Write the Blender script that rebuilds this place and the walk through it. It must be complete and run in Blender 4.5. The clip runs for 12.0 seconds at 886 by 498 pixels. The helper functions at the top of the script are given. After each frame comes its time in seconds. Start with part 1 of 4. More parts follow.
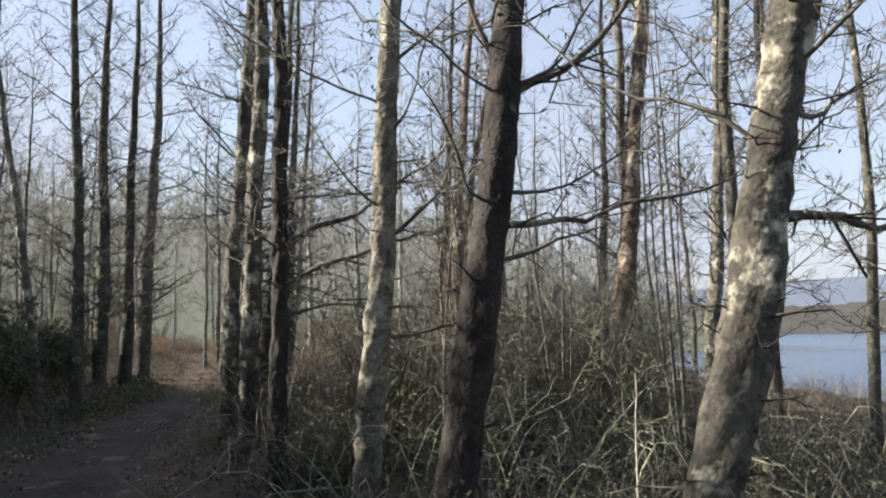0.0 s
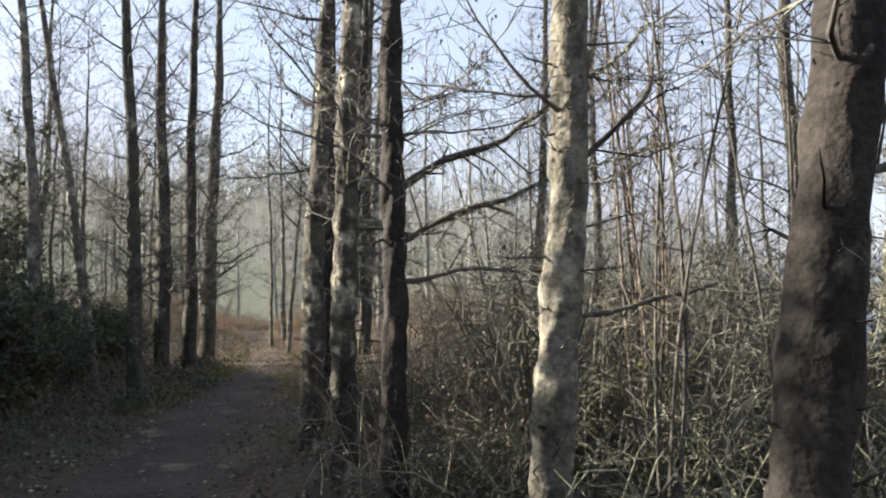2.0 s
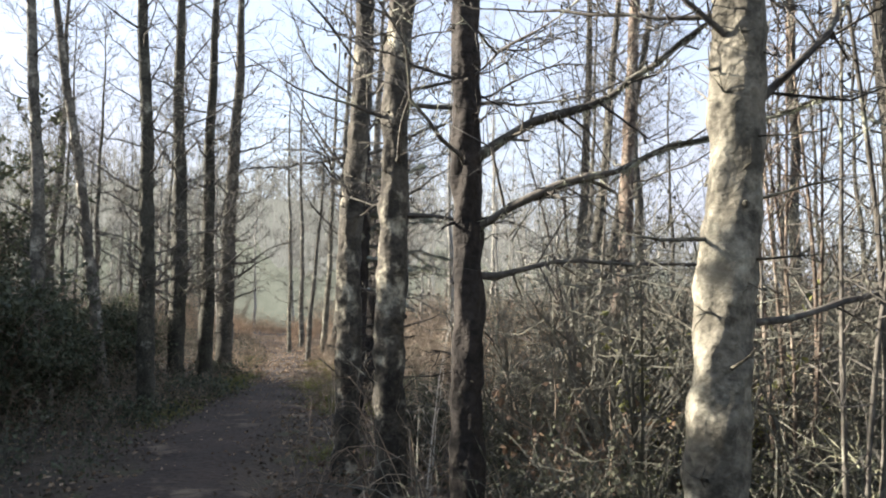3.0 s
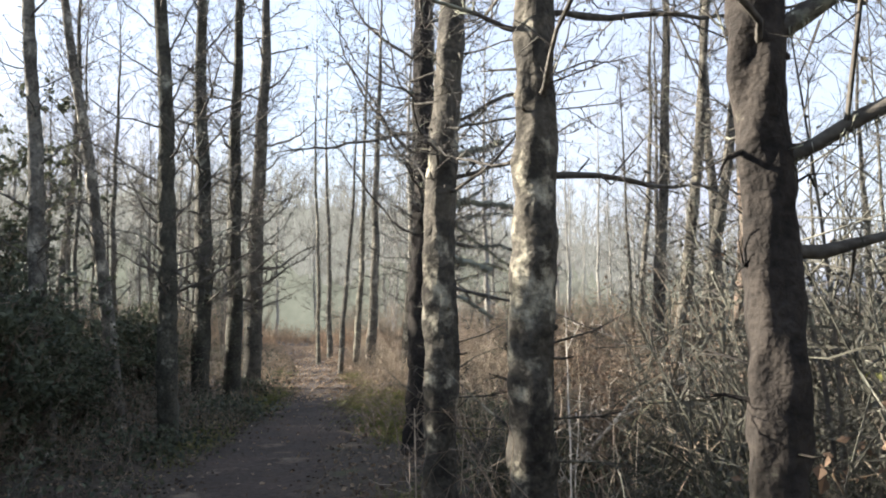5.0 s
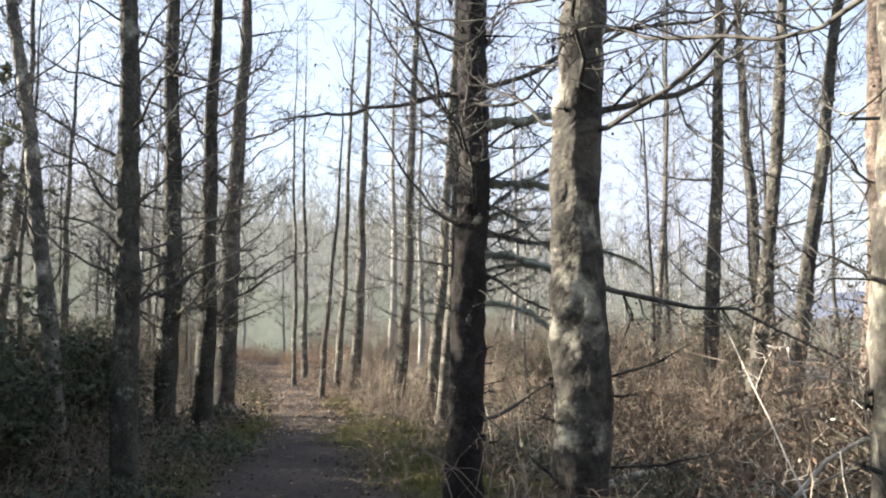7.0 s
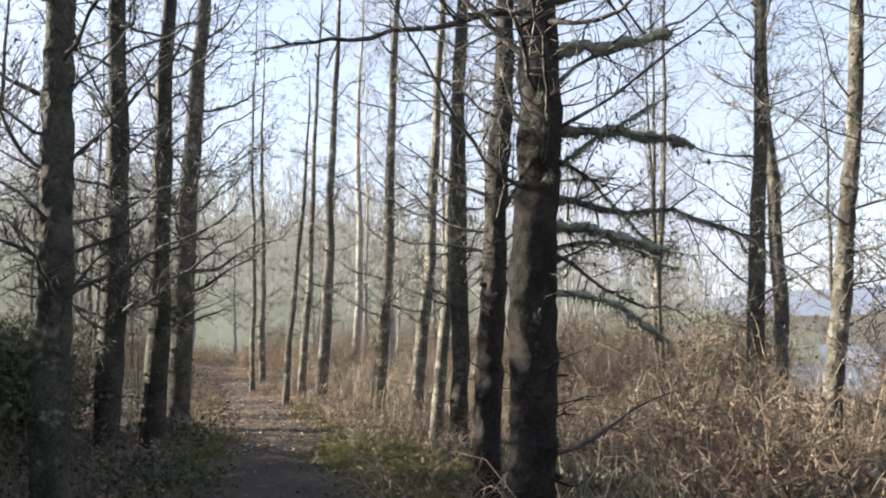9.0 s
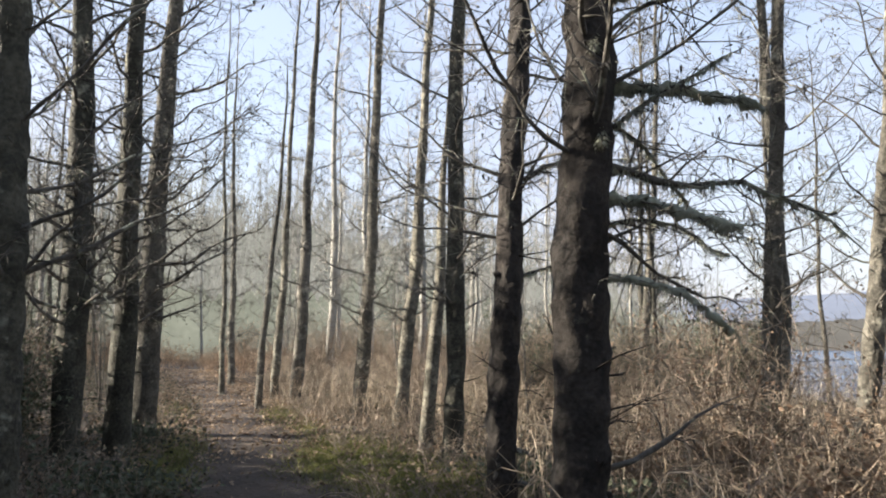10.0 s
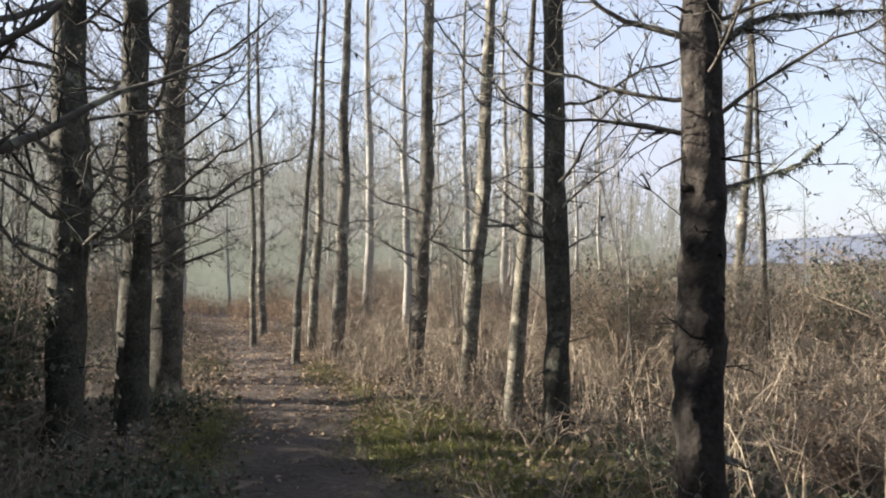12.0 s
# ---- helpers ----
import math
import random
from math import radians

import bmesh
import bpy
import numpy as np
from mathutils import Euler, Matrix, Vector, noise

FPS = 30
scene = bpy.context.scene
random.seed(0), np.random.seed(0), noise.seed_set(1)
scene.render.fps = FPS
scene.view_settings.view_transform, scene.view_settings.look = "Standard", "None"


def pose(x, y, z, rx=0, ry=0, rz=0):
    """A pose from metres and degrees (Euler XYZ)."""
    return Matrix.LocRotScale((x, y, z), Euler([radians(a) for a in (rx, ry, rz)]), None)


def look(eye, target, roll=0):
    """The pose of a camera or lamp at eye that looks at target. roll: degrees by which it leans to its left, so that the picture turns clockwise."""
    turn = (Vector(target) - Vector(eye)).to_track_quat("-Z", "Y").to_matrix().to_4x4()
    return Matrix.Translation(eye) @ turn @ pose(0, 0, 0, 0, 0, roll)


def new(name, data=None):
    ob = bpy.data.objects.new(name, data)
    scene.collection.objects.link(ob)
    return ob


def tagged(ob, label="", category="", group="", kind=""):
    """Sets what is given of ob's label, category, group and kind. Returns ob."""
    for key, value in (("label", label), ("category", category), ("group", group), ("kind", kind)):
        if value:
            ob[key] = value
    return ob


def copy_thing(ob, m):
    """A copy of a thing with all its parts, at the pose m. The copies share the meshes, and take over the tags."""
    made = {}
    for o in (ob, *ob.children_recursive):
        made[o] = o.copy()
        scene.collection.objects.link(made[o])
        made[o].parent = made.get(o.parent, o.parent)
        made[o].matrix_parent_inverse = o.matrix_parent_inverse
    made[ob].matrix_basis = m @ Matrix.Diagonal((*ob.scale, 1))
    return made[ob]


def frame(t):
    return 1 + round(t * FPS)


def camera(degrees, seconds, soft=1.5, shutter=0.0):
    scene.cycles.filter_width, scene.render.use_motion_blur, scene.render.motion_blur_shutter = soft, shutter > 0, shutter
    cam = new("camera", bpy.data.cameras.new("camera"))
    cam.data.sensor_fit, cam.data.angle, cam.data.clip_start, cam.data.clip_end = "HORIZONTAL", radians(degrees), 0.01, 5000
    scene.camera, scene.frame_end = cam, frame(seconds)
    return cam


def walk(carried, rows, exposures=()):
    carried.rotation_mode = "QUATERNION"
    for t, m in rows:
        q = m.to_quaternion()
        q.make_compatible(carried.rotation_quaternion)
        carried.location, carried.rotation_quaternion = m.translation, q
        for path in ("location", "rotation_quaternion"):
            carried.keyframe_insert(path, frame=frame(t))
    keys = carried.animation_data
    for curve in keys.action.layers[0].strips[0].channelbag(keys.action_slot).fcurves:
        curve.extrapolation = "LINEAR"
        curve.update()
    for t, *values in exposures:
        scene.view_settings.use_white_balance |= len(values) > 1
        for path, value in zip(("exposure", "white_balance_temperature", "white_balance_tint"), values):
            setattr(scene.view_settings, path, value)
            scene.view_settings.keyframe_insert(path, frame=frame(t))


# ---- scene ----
cam = camera(60.0, 12.0, 2.0, 0.0)
PATH = [
    (0, (1.67, 1.236, 1.516), (2.087, 3.181, 1.723), -0.4),
    (0.5, (1.586, 1.801, 1.529), (1.937, 3.761, 1.715), -0.1),
    (1, (1.507, 2.332, 1.532), (1.83, 4.299, 1.698), -0.3),
    (1.5, (1.405, 2.857, 1.498), (1.708, 4.828, 1.658), 0.0),
    (2, (1.308, 3.457, 1.509), (1.582, 5.432, 1.658), -0.5),
    (2.5, (1.194, 4.053, 1.51), (1.446, 6.032, 1.66), -0.4),
    (3, (1.09, 4.577, 1.485), (1.325, 6.556, 1.651), 0.3),
    (3.5, (0.977, 5.084, 1.513), (1.184, 7.067, 1.677), -0.5),
    (5.3, (0.487, 6.772, 1.494), (0.677, 8.754, 1.683), -0.4),
    (5.5, (0.41, 6.976, 1.499), (0.615, 8.956, 1.691), -0.1),
    (6, (0.256, 7.52, 1.508), (0.49, 9.496, 1.712), -0.5),
    (6.5, (0.158, 8.068, 1.495), (0.416, 10.038, 1.721), 0.1),
    (7, (0.07, 8.575, 1.498), (0.348, 10.542, 1.731), 0.0),
    (9, (-0.308, 10.384, 1.525), (0.096, 12.329, 1.755), -0.2),
    (9.5, (-0.423, 10.759, 1.499), (0.026, 12.694, 1.733), -0.1),
    (10, (-0.469, 11.185, 1.464), (0.015, 13.11, 1.704), 0.2),
    (10.5, (-0.541, 11.659, 1.48), (-0.045, 13.582, 1.715), 0.2),
    (11, (-0.571, 12.157, 1.462), (-0.096, 14.089, 1.673), 0.5),
    (11.5, (-0.627, 12.776, 1.477), (-0.173, 14.718, 1.632), 0.1),
    (12, (-0.621, 13.388, 1.503), (-0.193, 15.339, 1.6), -0.3),
]
walk(cam, [(t, look(eye, target, roll)) for t, eye, target, roll in PATH], [(0, 1.66, 6400, 10), (2, 1.92, 6500, 11), (3.5, 2.2, 6500, 11), (7, 2.2, 6420, 11), (9, 2.06, 6500, 11), (12, 1.84, 6550, 12)])

# ---- light ----
SUN_AZ, SUN_EL = radians(-70.0), radians(21.0)      # azimuth from +y towards +x
to_sun = Vector((math.sin(SUN_AZ) * math.cos(SUN_EL), math.cos(SUN_AZ) * math.cos(SUN_EL), math.sin(SUN_EL)))
world = bpy.data.worlds.new("sky")
scene.world = world
world.use_nodes = True
wt = world.node_tree
sky = wt.nodes.new("ShaderNodeTexSky")
sky.sky_type, sky.sun_disc = "NISHITA", False
sky.sun_elevation, sky.sun_rotation = SUN_EL, SUN_AZ
sky.air_density, sky.dust_density, sky.ozone_density = 1.2, 1.2, 1.5
wt.nodes["Background"].inputs["Strength"].default_value = 0.1
# thin bright high cloud over the blue
cloud, cloud_ramp, cloud_mix, cloud_co = (wt.nodes.new("ShaderNode" + k) for k in ("TexNoise", "ValToRGB", "Mix", "TexCoord"))
cloud.inputs["Scale"].default_value, cloud.inputs["Detail"].default_value = 2.6, 7
cloud_ramp.color_ramp.elements[0].position, cloud_ramp.color_ramp.elements[1].position = 0.3, 0.72
cloud_ramp.color_ramp.elements[0].color, cloud_ramp.color_ramp.elements[1].color = (0.62, 0.62, 0.62, 1), (1.0, 1.0, 1.0, 1)
cloud_mix.data_type = "RGBA"
cloud_mix.inputs["B"].default_value = (2.1, 2.19, 2.64, 1)
wt.links.new(cloud_co.outputs["Generated"], cloud.inputs["Vector"])
wt.links.new(cloud.outputs["Fac"], cloud_ramp.inputs[0])
# the haze thins out from the horizon towards the zenith
rise, thin, veil = (wt.nodes.new("ShaderNode" + k) for k in ("SeparateXYZ", "MapRange", "Math"))
thin.inputs["From Min"].default_value, thin.inputs["From Max"].default_value = 0.12, 0.85
thin.inputs["To Min"].default_value, thin.inputs["To Max"].default_value = 1.0, 0.3
veil.operation = "MULTIPLY"
wt.links.new(cloud_co.outputs["Generated"], rise.inputs[0])
wt.links.new(rise.outputs["Z"], thin.inputs["Value"])
wt.links.new(thin.outputs[0], veil.inputs[0])
wt.links.new(cloud_ramp.outputs[0], veil.inputs[1])
wt.links.new(veil.outputs[0], cloud_mix.inputs["Factor"])
wt.links.new(sky.outputs["Color"], cloud_mix.inputs["A"])
wt.links.new(cloud_mix.outputs["Result"], wt.nodes["Background"].inputs["Color"])
sun_data = bpy.data.lights.new("sun", "SUN")
sun_data.energy, sun_data.angle, sun_data.color = 5.0, radians(0.6), (1.0, 0.93, 0.82)
sun = new("sun", sun_data)
sun.matrix_world = look(Vector((0, 0, 40)) + to_sun * 60, (0, 0, 40))


# ---- materials ----
def material(name, colours, scales=(2.0, 18.0), rough=0.85, bump=0.4, stretch=(1, 1, 1), spread=0.25, patch=None, dist=0.02, trans=0.0, blotch=None):
    """colours: dark, light; patch: (colour, scale, threshold, softness) of lichen, moss or stains."""
    m = bpy.data.materials.new(name)
    m.use_nodes = True
    n, l = m.node_tree.nodes, m.node_tree.links
    bsdf = n["Principled BSDF"]
    bsdf.inputs["Roughness"].default_value = rough
    bsdf.inputs["Specular IOR Level"].default_value = 0.25
    co = n.new("ShaderNodeTexCoord")
    mp = n.new("ShaderNodeMapping")
    mp.inputs["Scale"].default_value = stretch
    geo = n.new("ShaderNodeNewGeometry")
    l.new(co.outputs["Object"], mp.inputs["Vector"])
    big, small = n.new("ShaderNodeTexNoise"), n.new("ShaderNodeTexNoise")
    for tex, s, d in ((big, scales[0], 3), (small, scales[1], 5)):
        tex.inputs["Scale"].default_value, tex.inputs["Detail"].default_value = s, d
        l.new(mp.outputs[0], tex.inputs["Vector"])
    mix = n.new("ShaderNodeMath")
    mix.operation = "MULTIPLY_ADD"
    mix.inputs[1].default_value = 0.5
    l.new(big.outputs["Fac"], mix.inputs[0])
    half = n.new("ShaderNodeMath")
    half.operation = "MULTIPLY"
    half.inputs[1].default_value = 0.5
    l.new(small.outputs["Fac"], half.inputs[0])
    l.new(half.outputs[0], mix.inputs[2])
    ramp = n.new("ShaderNodeValToRGB")
    ramp.color_ramp.elements[0].position, ramp.color_ramp.elements[1].position = 0.5 - spread / 2, 0.5 + spread / 2
    ramp.color_ramp.elements[0].color, ramp.color_ramp.elements[1].color = (*colours[0], 1), (*colours[1], 1)
    l.new(mix.outputs[0], ramp.inputs[0])
    out = ramp.outputs[0]
    if patch:
        pt = n.new("ShaderNodeTexNoise")
        pt.inputs["Scale"].default_value, pt.inputs["Detail"].default_value = patch[1], 6
        pt.inputs["Roughness"].default_value = 0.65
        l.new(mp.outputs[0], pt.inputs["Vector"])
        edge = n.new("ShaderNodeMapRange")
        edge.inputs["From Min"].default_value, edge.inputs["From Max"].default_value = patch[2], patch[2] + patch[3]
        l.new(pt.outputs["Fac"], edge.inputs["Value"])
        pm = n.new("ShaderNodeMix")
        pm.data_type = "RGBA"
        l.new(edge.outputs[0], pm.inputs["Factor"])
        l.new(out, pm.inputs["A"])
        pm.inputs["B"].default_value = (*patch[0], 1)
        out = pm.outputs["Result"]
    if blotch:
        bt, bm_ = n.new("ShaderNodeTexNoise"), n.new("ShaderNodeMapRange")
        bt.inputs["Scale"].default_value, bt.inputs["Detail"].default_value, bt.inputs["Roughness"].default_value = blotch[0], 5, 0.7
        bm_.inputs["From Min"].default_value, bm_.inputs["From Max"].default_value = 0.44, 0.53
        bm_.inputs["To Min"].default_value = blotch[1]
        l.new(co.outputs["Object"], bt.inputs["Vector"])
        l.new(bt.outputs["Fac"], bm_.inputs["Value"])
        bx = n.new("ShaderNodeMix")
        bx.data_type, bx.blend_type = "RGBA", "MULTIPLY"
        bx.inputs["Factor"].default_value = 1.0
        l.new(out, bx.inputs["A"])
        l.new(bm_.outputs[0], bx.inputs["B"])
        out = bx.outputs["Result"]
    vary = n.new("ShaderNodeHueSaturation")
    vmap = n.new("ShaderNodeMapRange")
    vmap.inputs["To Min"].default_value, vmap.inputs["To Max"].default_value = 0.7, 1.3
    l.new(geo.outputs["Random Per Island"], vmap.inputs["Value"])
    l.new(vmap.outputs[0], vary.inputs["Value"])
    l.new(out, vary.inputs["Color"])
    l.new(vary.outputs[0], bsdf.inputs["Base Color"])
    if bump:
        b = n.new("ShaderNodeBump")
        b.inputs["Strength"].default_value, b.inputs["Distance"].default_value = bump, dist
        l.new(small.outputs["Fac"], b.inputs["Height"])
        l.new(b.outputs[0], bsdf.inputs["Normal"])
    if trans:
        tr = n.new("ShaderNodeBsdfTranslucent")
        l.new(vary.outputs[0], tr.inputs["Color"])
        ms = n.new("ShaderNodeMixShader")
        ms.inputs[0].default_value = trans
        l.new(bsdf.outputs[0], ms.inputs[1])
        l.new(tr.outputs[0], ms.inputs[2])
        l.new(ms.outputs[0], n["Material Output"].inputs["Surface"])
    return m


BARK = material("alder_bark", ((0.062, 0.056, 0.045), (0.2, 0.182, 0.145)), (1.6, 36), 0.9, 0.5, (1, 1, 1.0), 0.3, ((0.4, 0.365, 0.29), 3.4, 0.55, 0.09), 0.03, blotch=(5.5, 0.55))
# dark bark; the shade on its backlit trunks is put into the colour
DARKBARK = material("dark_wet_bark", ((0.014, 0.012, 0.01), (0.045, 0.037, 0.03)), (1.6, 36), 0.9, 0.5, (1, 1, 1.0), 0.3, ((0.13, 0.118, 0.092), 3.6, 0.61, 0.1), 0.03, blotch=(5.5, 0.6))
GREYBARK = material("grey_alder_bark", ((0.044, 0.04, 0.032), (0.145, 0.132, 0.104)), (1.6, 36), 0.9, 0.5, (1, 1, 1.0), 0.3, ((0.31, 0.29, 0.225), 3.6, 0.56, 0.1), 0.03, blotch=(5.5, 0.55))
MOSSBARK = material("mossy_olive_bark", ((0.029, 0.027, 0.02), (0.095, 0.089, 0.066)), (1.6, 36), 0.9, 0.5, (1, 1, 1.0), 0.3, ((0.27, 0.262, 0.2), 3.6, 0.57, 0.12), 0.03, blotch=(5.5, 0.6))
PALE = material("pale_lichened_bark", ((0.075, 0.068, 0.052), (0.22, 0.2, 0.153)), (1.6, 34), 0.9, 0.5, (1, 1, 1.0), 0.3, ((0.38, 0.352, 0.268), 3.2, 0.52, 0.16), 0.03, blotch=(5.5, 0.5))
PATCHY = material("dark_bark_with_cream_patches", ((0.034, 0.03, 0.024), (0.11, 0.098, 0.076)), (1.6, 34), 0.9, 0.5, (1, 1, 1.0), 0.3, ((0.42, 0.385, 0.29), 3.2, 0.54, 0.1), 0.03, blotch=(5.5, 0.5))
RED = material("reddish_bark", ((0.06, 0.045, 0.034), (0.2, 0.152, 0.115)), (1.6, 36), 0.9, 0.5, (1, 1, 1.0), 0.3, ((0.31, 0.26, 0.2), 3.6, 0.52, 0.12), 0.03, blotch=(5.5, 0.5))
# bark of the far stands, lightened to imitate haze over the distance
HAZEPALE = material("silvery_twigs", ((0.16, 0.15, 0.128), (0.36, 0.34, 0.295)), (3, 20), 0.9, 0.2, (1, 1, 1), 0.3)
LIMB = material("branch_bark", ((0.045, 0.04, 0.034), (0.15, 0.135, 0.112)), (3, 30), 0.9, 0.4, (1, 1, 1), 0.3, ((0.28, 0.28, 0.21), 4.0, 0.57, 0.08))
DEAD = material("bleached_dead_wood", ((0.3, 0.26, 0.2), (0.62, 0.57, 0.48)), (3, 30), 0.85, 0.4)
MOSSWOOD = material("mossy_wood", ((0.12, 0.12, 0.07), (0.36, 0.35, 0.24)), (3, 30), 0.9, 0.4)
MOSS = material("hanging_lichen", ((0.34, 0.35, 0.27), (0.66, 0.66, 0.54)), (8, 40), 0.95, 0.0, trans=0.5)
SOIL = material("forest_floor", ((0.029, 0.023, 0.017), (0.105, 0.078, 0.053)), (0.8, 14), 0.95, 0.9, (1, 1, 1), 0.35, ((0.075, 0.075, 0.035), 1.1, 0.58, 0.12), 0.05)
TRAIL = material("trodden_earth", ((0.028, 0.021, 0.016), (0.095, 0.069, 0.05)), (0.9, 16), 0.95, 0.9, (1, 1, 1), 0.35, ((0.2, 0.15, 0.1), 1.4, 0.57, 0.12), 0.05)
STRAW = material("dry_stems", ((0.09, 0.068, 0.05), (0.43, 0.35, 0.26)), (1.2, 9), 0.8, 0.0, trans=0.2)
CANE = material("bramble_canes", ((0.1, 0.077, 0.055), (0.3, 0.235, 0.17)), (1.2, 9), 0.8, 0.0)
LITTER = material("dead_leaves", ((0.125, 0.083, 0.053), (0.45, 0.335, 0.225)), (1.5, 9), 0.85, 0.0, trans=0.2)
MULCH = material("damp_dead_leaves", ((0.035, 0.026, 0.019), (0.13, 0.095, 0.065)), (1.5, 9), 0.8, 0.0, trans=0.1)
RUSSET = material("russet_dry_brush", ((0.13, 0.085, 0.055), (0.44, 0.3, 0.19)), (1.2, 9), 0.85, 0.0, trans=0.2)
# a darker brown than LITTER, with the near brush's shade in the colour
BROWNLEAF = material("withered_brown_leaves", ((0.07, 0.046, 0.03), (0.26, 0.175, 0.115)), (1.5, 9), 0.85, 0.0, trans=0.2)
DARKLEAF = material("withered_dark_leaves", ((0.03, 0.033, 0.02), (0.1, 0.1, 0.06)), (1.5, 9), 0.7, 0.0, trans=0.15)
GREEN = material("evergreen_leaves", ((0.048, 0.055, 0.036), (0.125, 0.135, 0.082)), (1.5, 9), 0.75, 0.0, trans=0.2)
TANGLE = material("grey_green_twigs", ((0.05, 0.048, 0.038), (0.165, 0.157, 0.122)), (1.2, 9), 0.85, 0.0)
STALK = material("pale_straw_stalks", ((0.26, 0.2, 0.135), (0.58, 0.48, 0.35)), (1.2, 9), 0.7, 0.0, trans=0.15)
GRASS = material("mossy_grass", ((0.085, 0.09, 0.028), (0.26, 0.255, 0.085)), (1.2, 9), 0.8, 0.0, trans=0.3)


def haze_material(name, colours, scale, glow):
    """A distant backdrop with its haze painted in: near-black base, the tone glows."""
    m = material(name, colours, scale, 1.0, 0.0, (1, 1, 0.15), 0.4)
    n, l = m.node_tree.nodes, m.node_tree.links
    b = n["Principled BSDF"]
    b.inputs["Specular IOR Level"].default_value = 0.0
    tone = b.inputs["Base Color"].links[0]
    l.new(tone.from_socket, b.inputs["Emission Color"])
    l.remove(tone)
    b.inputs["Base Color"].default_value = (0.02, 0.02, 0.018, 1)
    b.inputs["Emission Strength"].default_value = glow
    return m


# haze over woods, shore, hills and far trees, put into glowing colours
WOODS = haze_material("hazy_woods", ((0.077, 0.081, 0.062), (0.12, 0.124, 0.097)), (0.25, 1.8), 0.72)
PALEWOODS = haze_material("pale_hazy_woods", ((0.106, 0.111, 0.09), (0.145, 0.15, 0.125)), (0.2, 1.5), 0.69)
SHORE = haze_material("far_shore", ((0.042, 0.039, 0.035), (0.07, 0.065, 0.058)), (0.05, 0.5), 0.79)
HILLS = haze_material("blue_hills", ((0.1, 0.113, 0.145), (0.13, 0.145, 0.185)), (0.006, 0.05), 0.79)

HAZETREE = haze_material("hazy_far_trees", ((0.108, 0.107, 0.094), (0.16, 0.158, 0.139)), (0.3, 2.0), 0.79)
WATER = bpy.data.materials.new("lake_water")
WATER.use_nodes = True
wn, wl = WATER.node_tree.nodes, WATER.node_tree.links
wb = wn["Principled BSDF"]
wb.inputs["Base Color"].default_value = (0.04, 0.075, 0.14, 1)
wb.inputs["Roughness"].default_value = 0.18
wtex, wbump, wco = wn.new("ShaderNodeTexNoise"), wn.new("ShaderNodeBump"), wn.new("ShaderNodeTexCoord")
wtex.inputs["Scale"].default_value, wtex.inputs["Detail"].default_value = 1.2, 4
wbump.inputs["Strength"].default_value, wbump.inputs["Distance"].default_value = 1.0, 0.3
wl.new(wco.outputs["Object"], wtex.inputs["Vector"])
wl.new(wtex.outputs["Fac"], wbump.inputs["Height"])
wl.new(wbump.outputs[0], wb.inputs["Normal"])


# ---- mesh tools ----
def mesh_from(name, verts, tris, mat, smooth=True):
    me = bpy.data.meshes.new(name)
    verts, tris = np.asarray(verts, float).reshape(-1, 3), np.asarray(tris, int).reshape(-1, 3)
    me.from_pydata(verts.tolist(), [], tris.tolist())
    me.polygons.foreach_set("use_smooth", np.full(len(tris), smooth))
    me.update()
    me.materials.append(mat)
    return me


class Soup:
    """Collects pieces of one mesh."""

    def __init__(self):
        self.v, self.t, self.n = [], [], 0

    def add(self, verts, tris):
        self.v.append(np.reshape(verts, (-1, 3)))
        self.t.append(np.reshape(tris, (-1, 3)) + self.n)
        self.n += len(self.v[-1])

    def mesh(self, name, mat, smooth=True):
        return mesh_from(name, np.concatenate(self.v), np.concatenate(self.t), mat, smooth)


def unit(a):
    return a / np.maximum(np.linalg.norm(a, axis=-1, keepdims=True), 1e-9)


def tube(soup, pts, radii, sides, rough=None):
    """A tapered tube along pts; rough: factor on the radius for each ring and side."""
    pts, radii = np.asarray(pts, float), np.asarray(radii, float)
    tan = unit(np.gradient(pts, axis=0))
    ref = np.array([0.31, 0.95, 0.05]) if abs(tan[0, 2]) > 0.7 else np.array([0.05, 0.1, 1.0])
    u = unit(np.cross(tan, ref))
    w = np.cross(tan, u)
    a = np.linspace(0, 2 * np.pi, sides, endpoint=False)
    r = radii[:, None] * (rough if rough is not None else np.ones((len(pts), sides)))
    ring = pts[:, None] + r[..., None] * (np.cos(a)[None, :, None] * u[:, None] + np.sin(a)[None, :, None] * w[:, None])
    k = len(pts)
    i = np.arange(k - 1)[:, None] * sides
    j = np.arange(sides)[None]
    p, q = i + j, i + (j + 1) % sides
    tris = np.concatenate([np.stack([p, q, q + sides], -1).reshape(-1, 3), np.stack([p, q + sides, p + sides], -1).reshape(-1, 3)])
    soup.add(ring.reshape(-1, 3), tris)


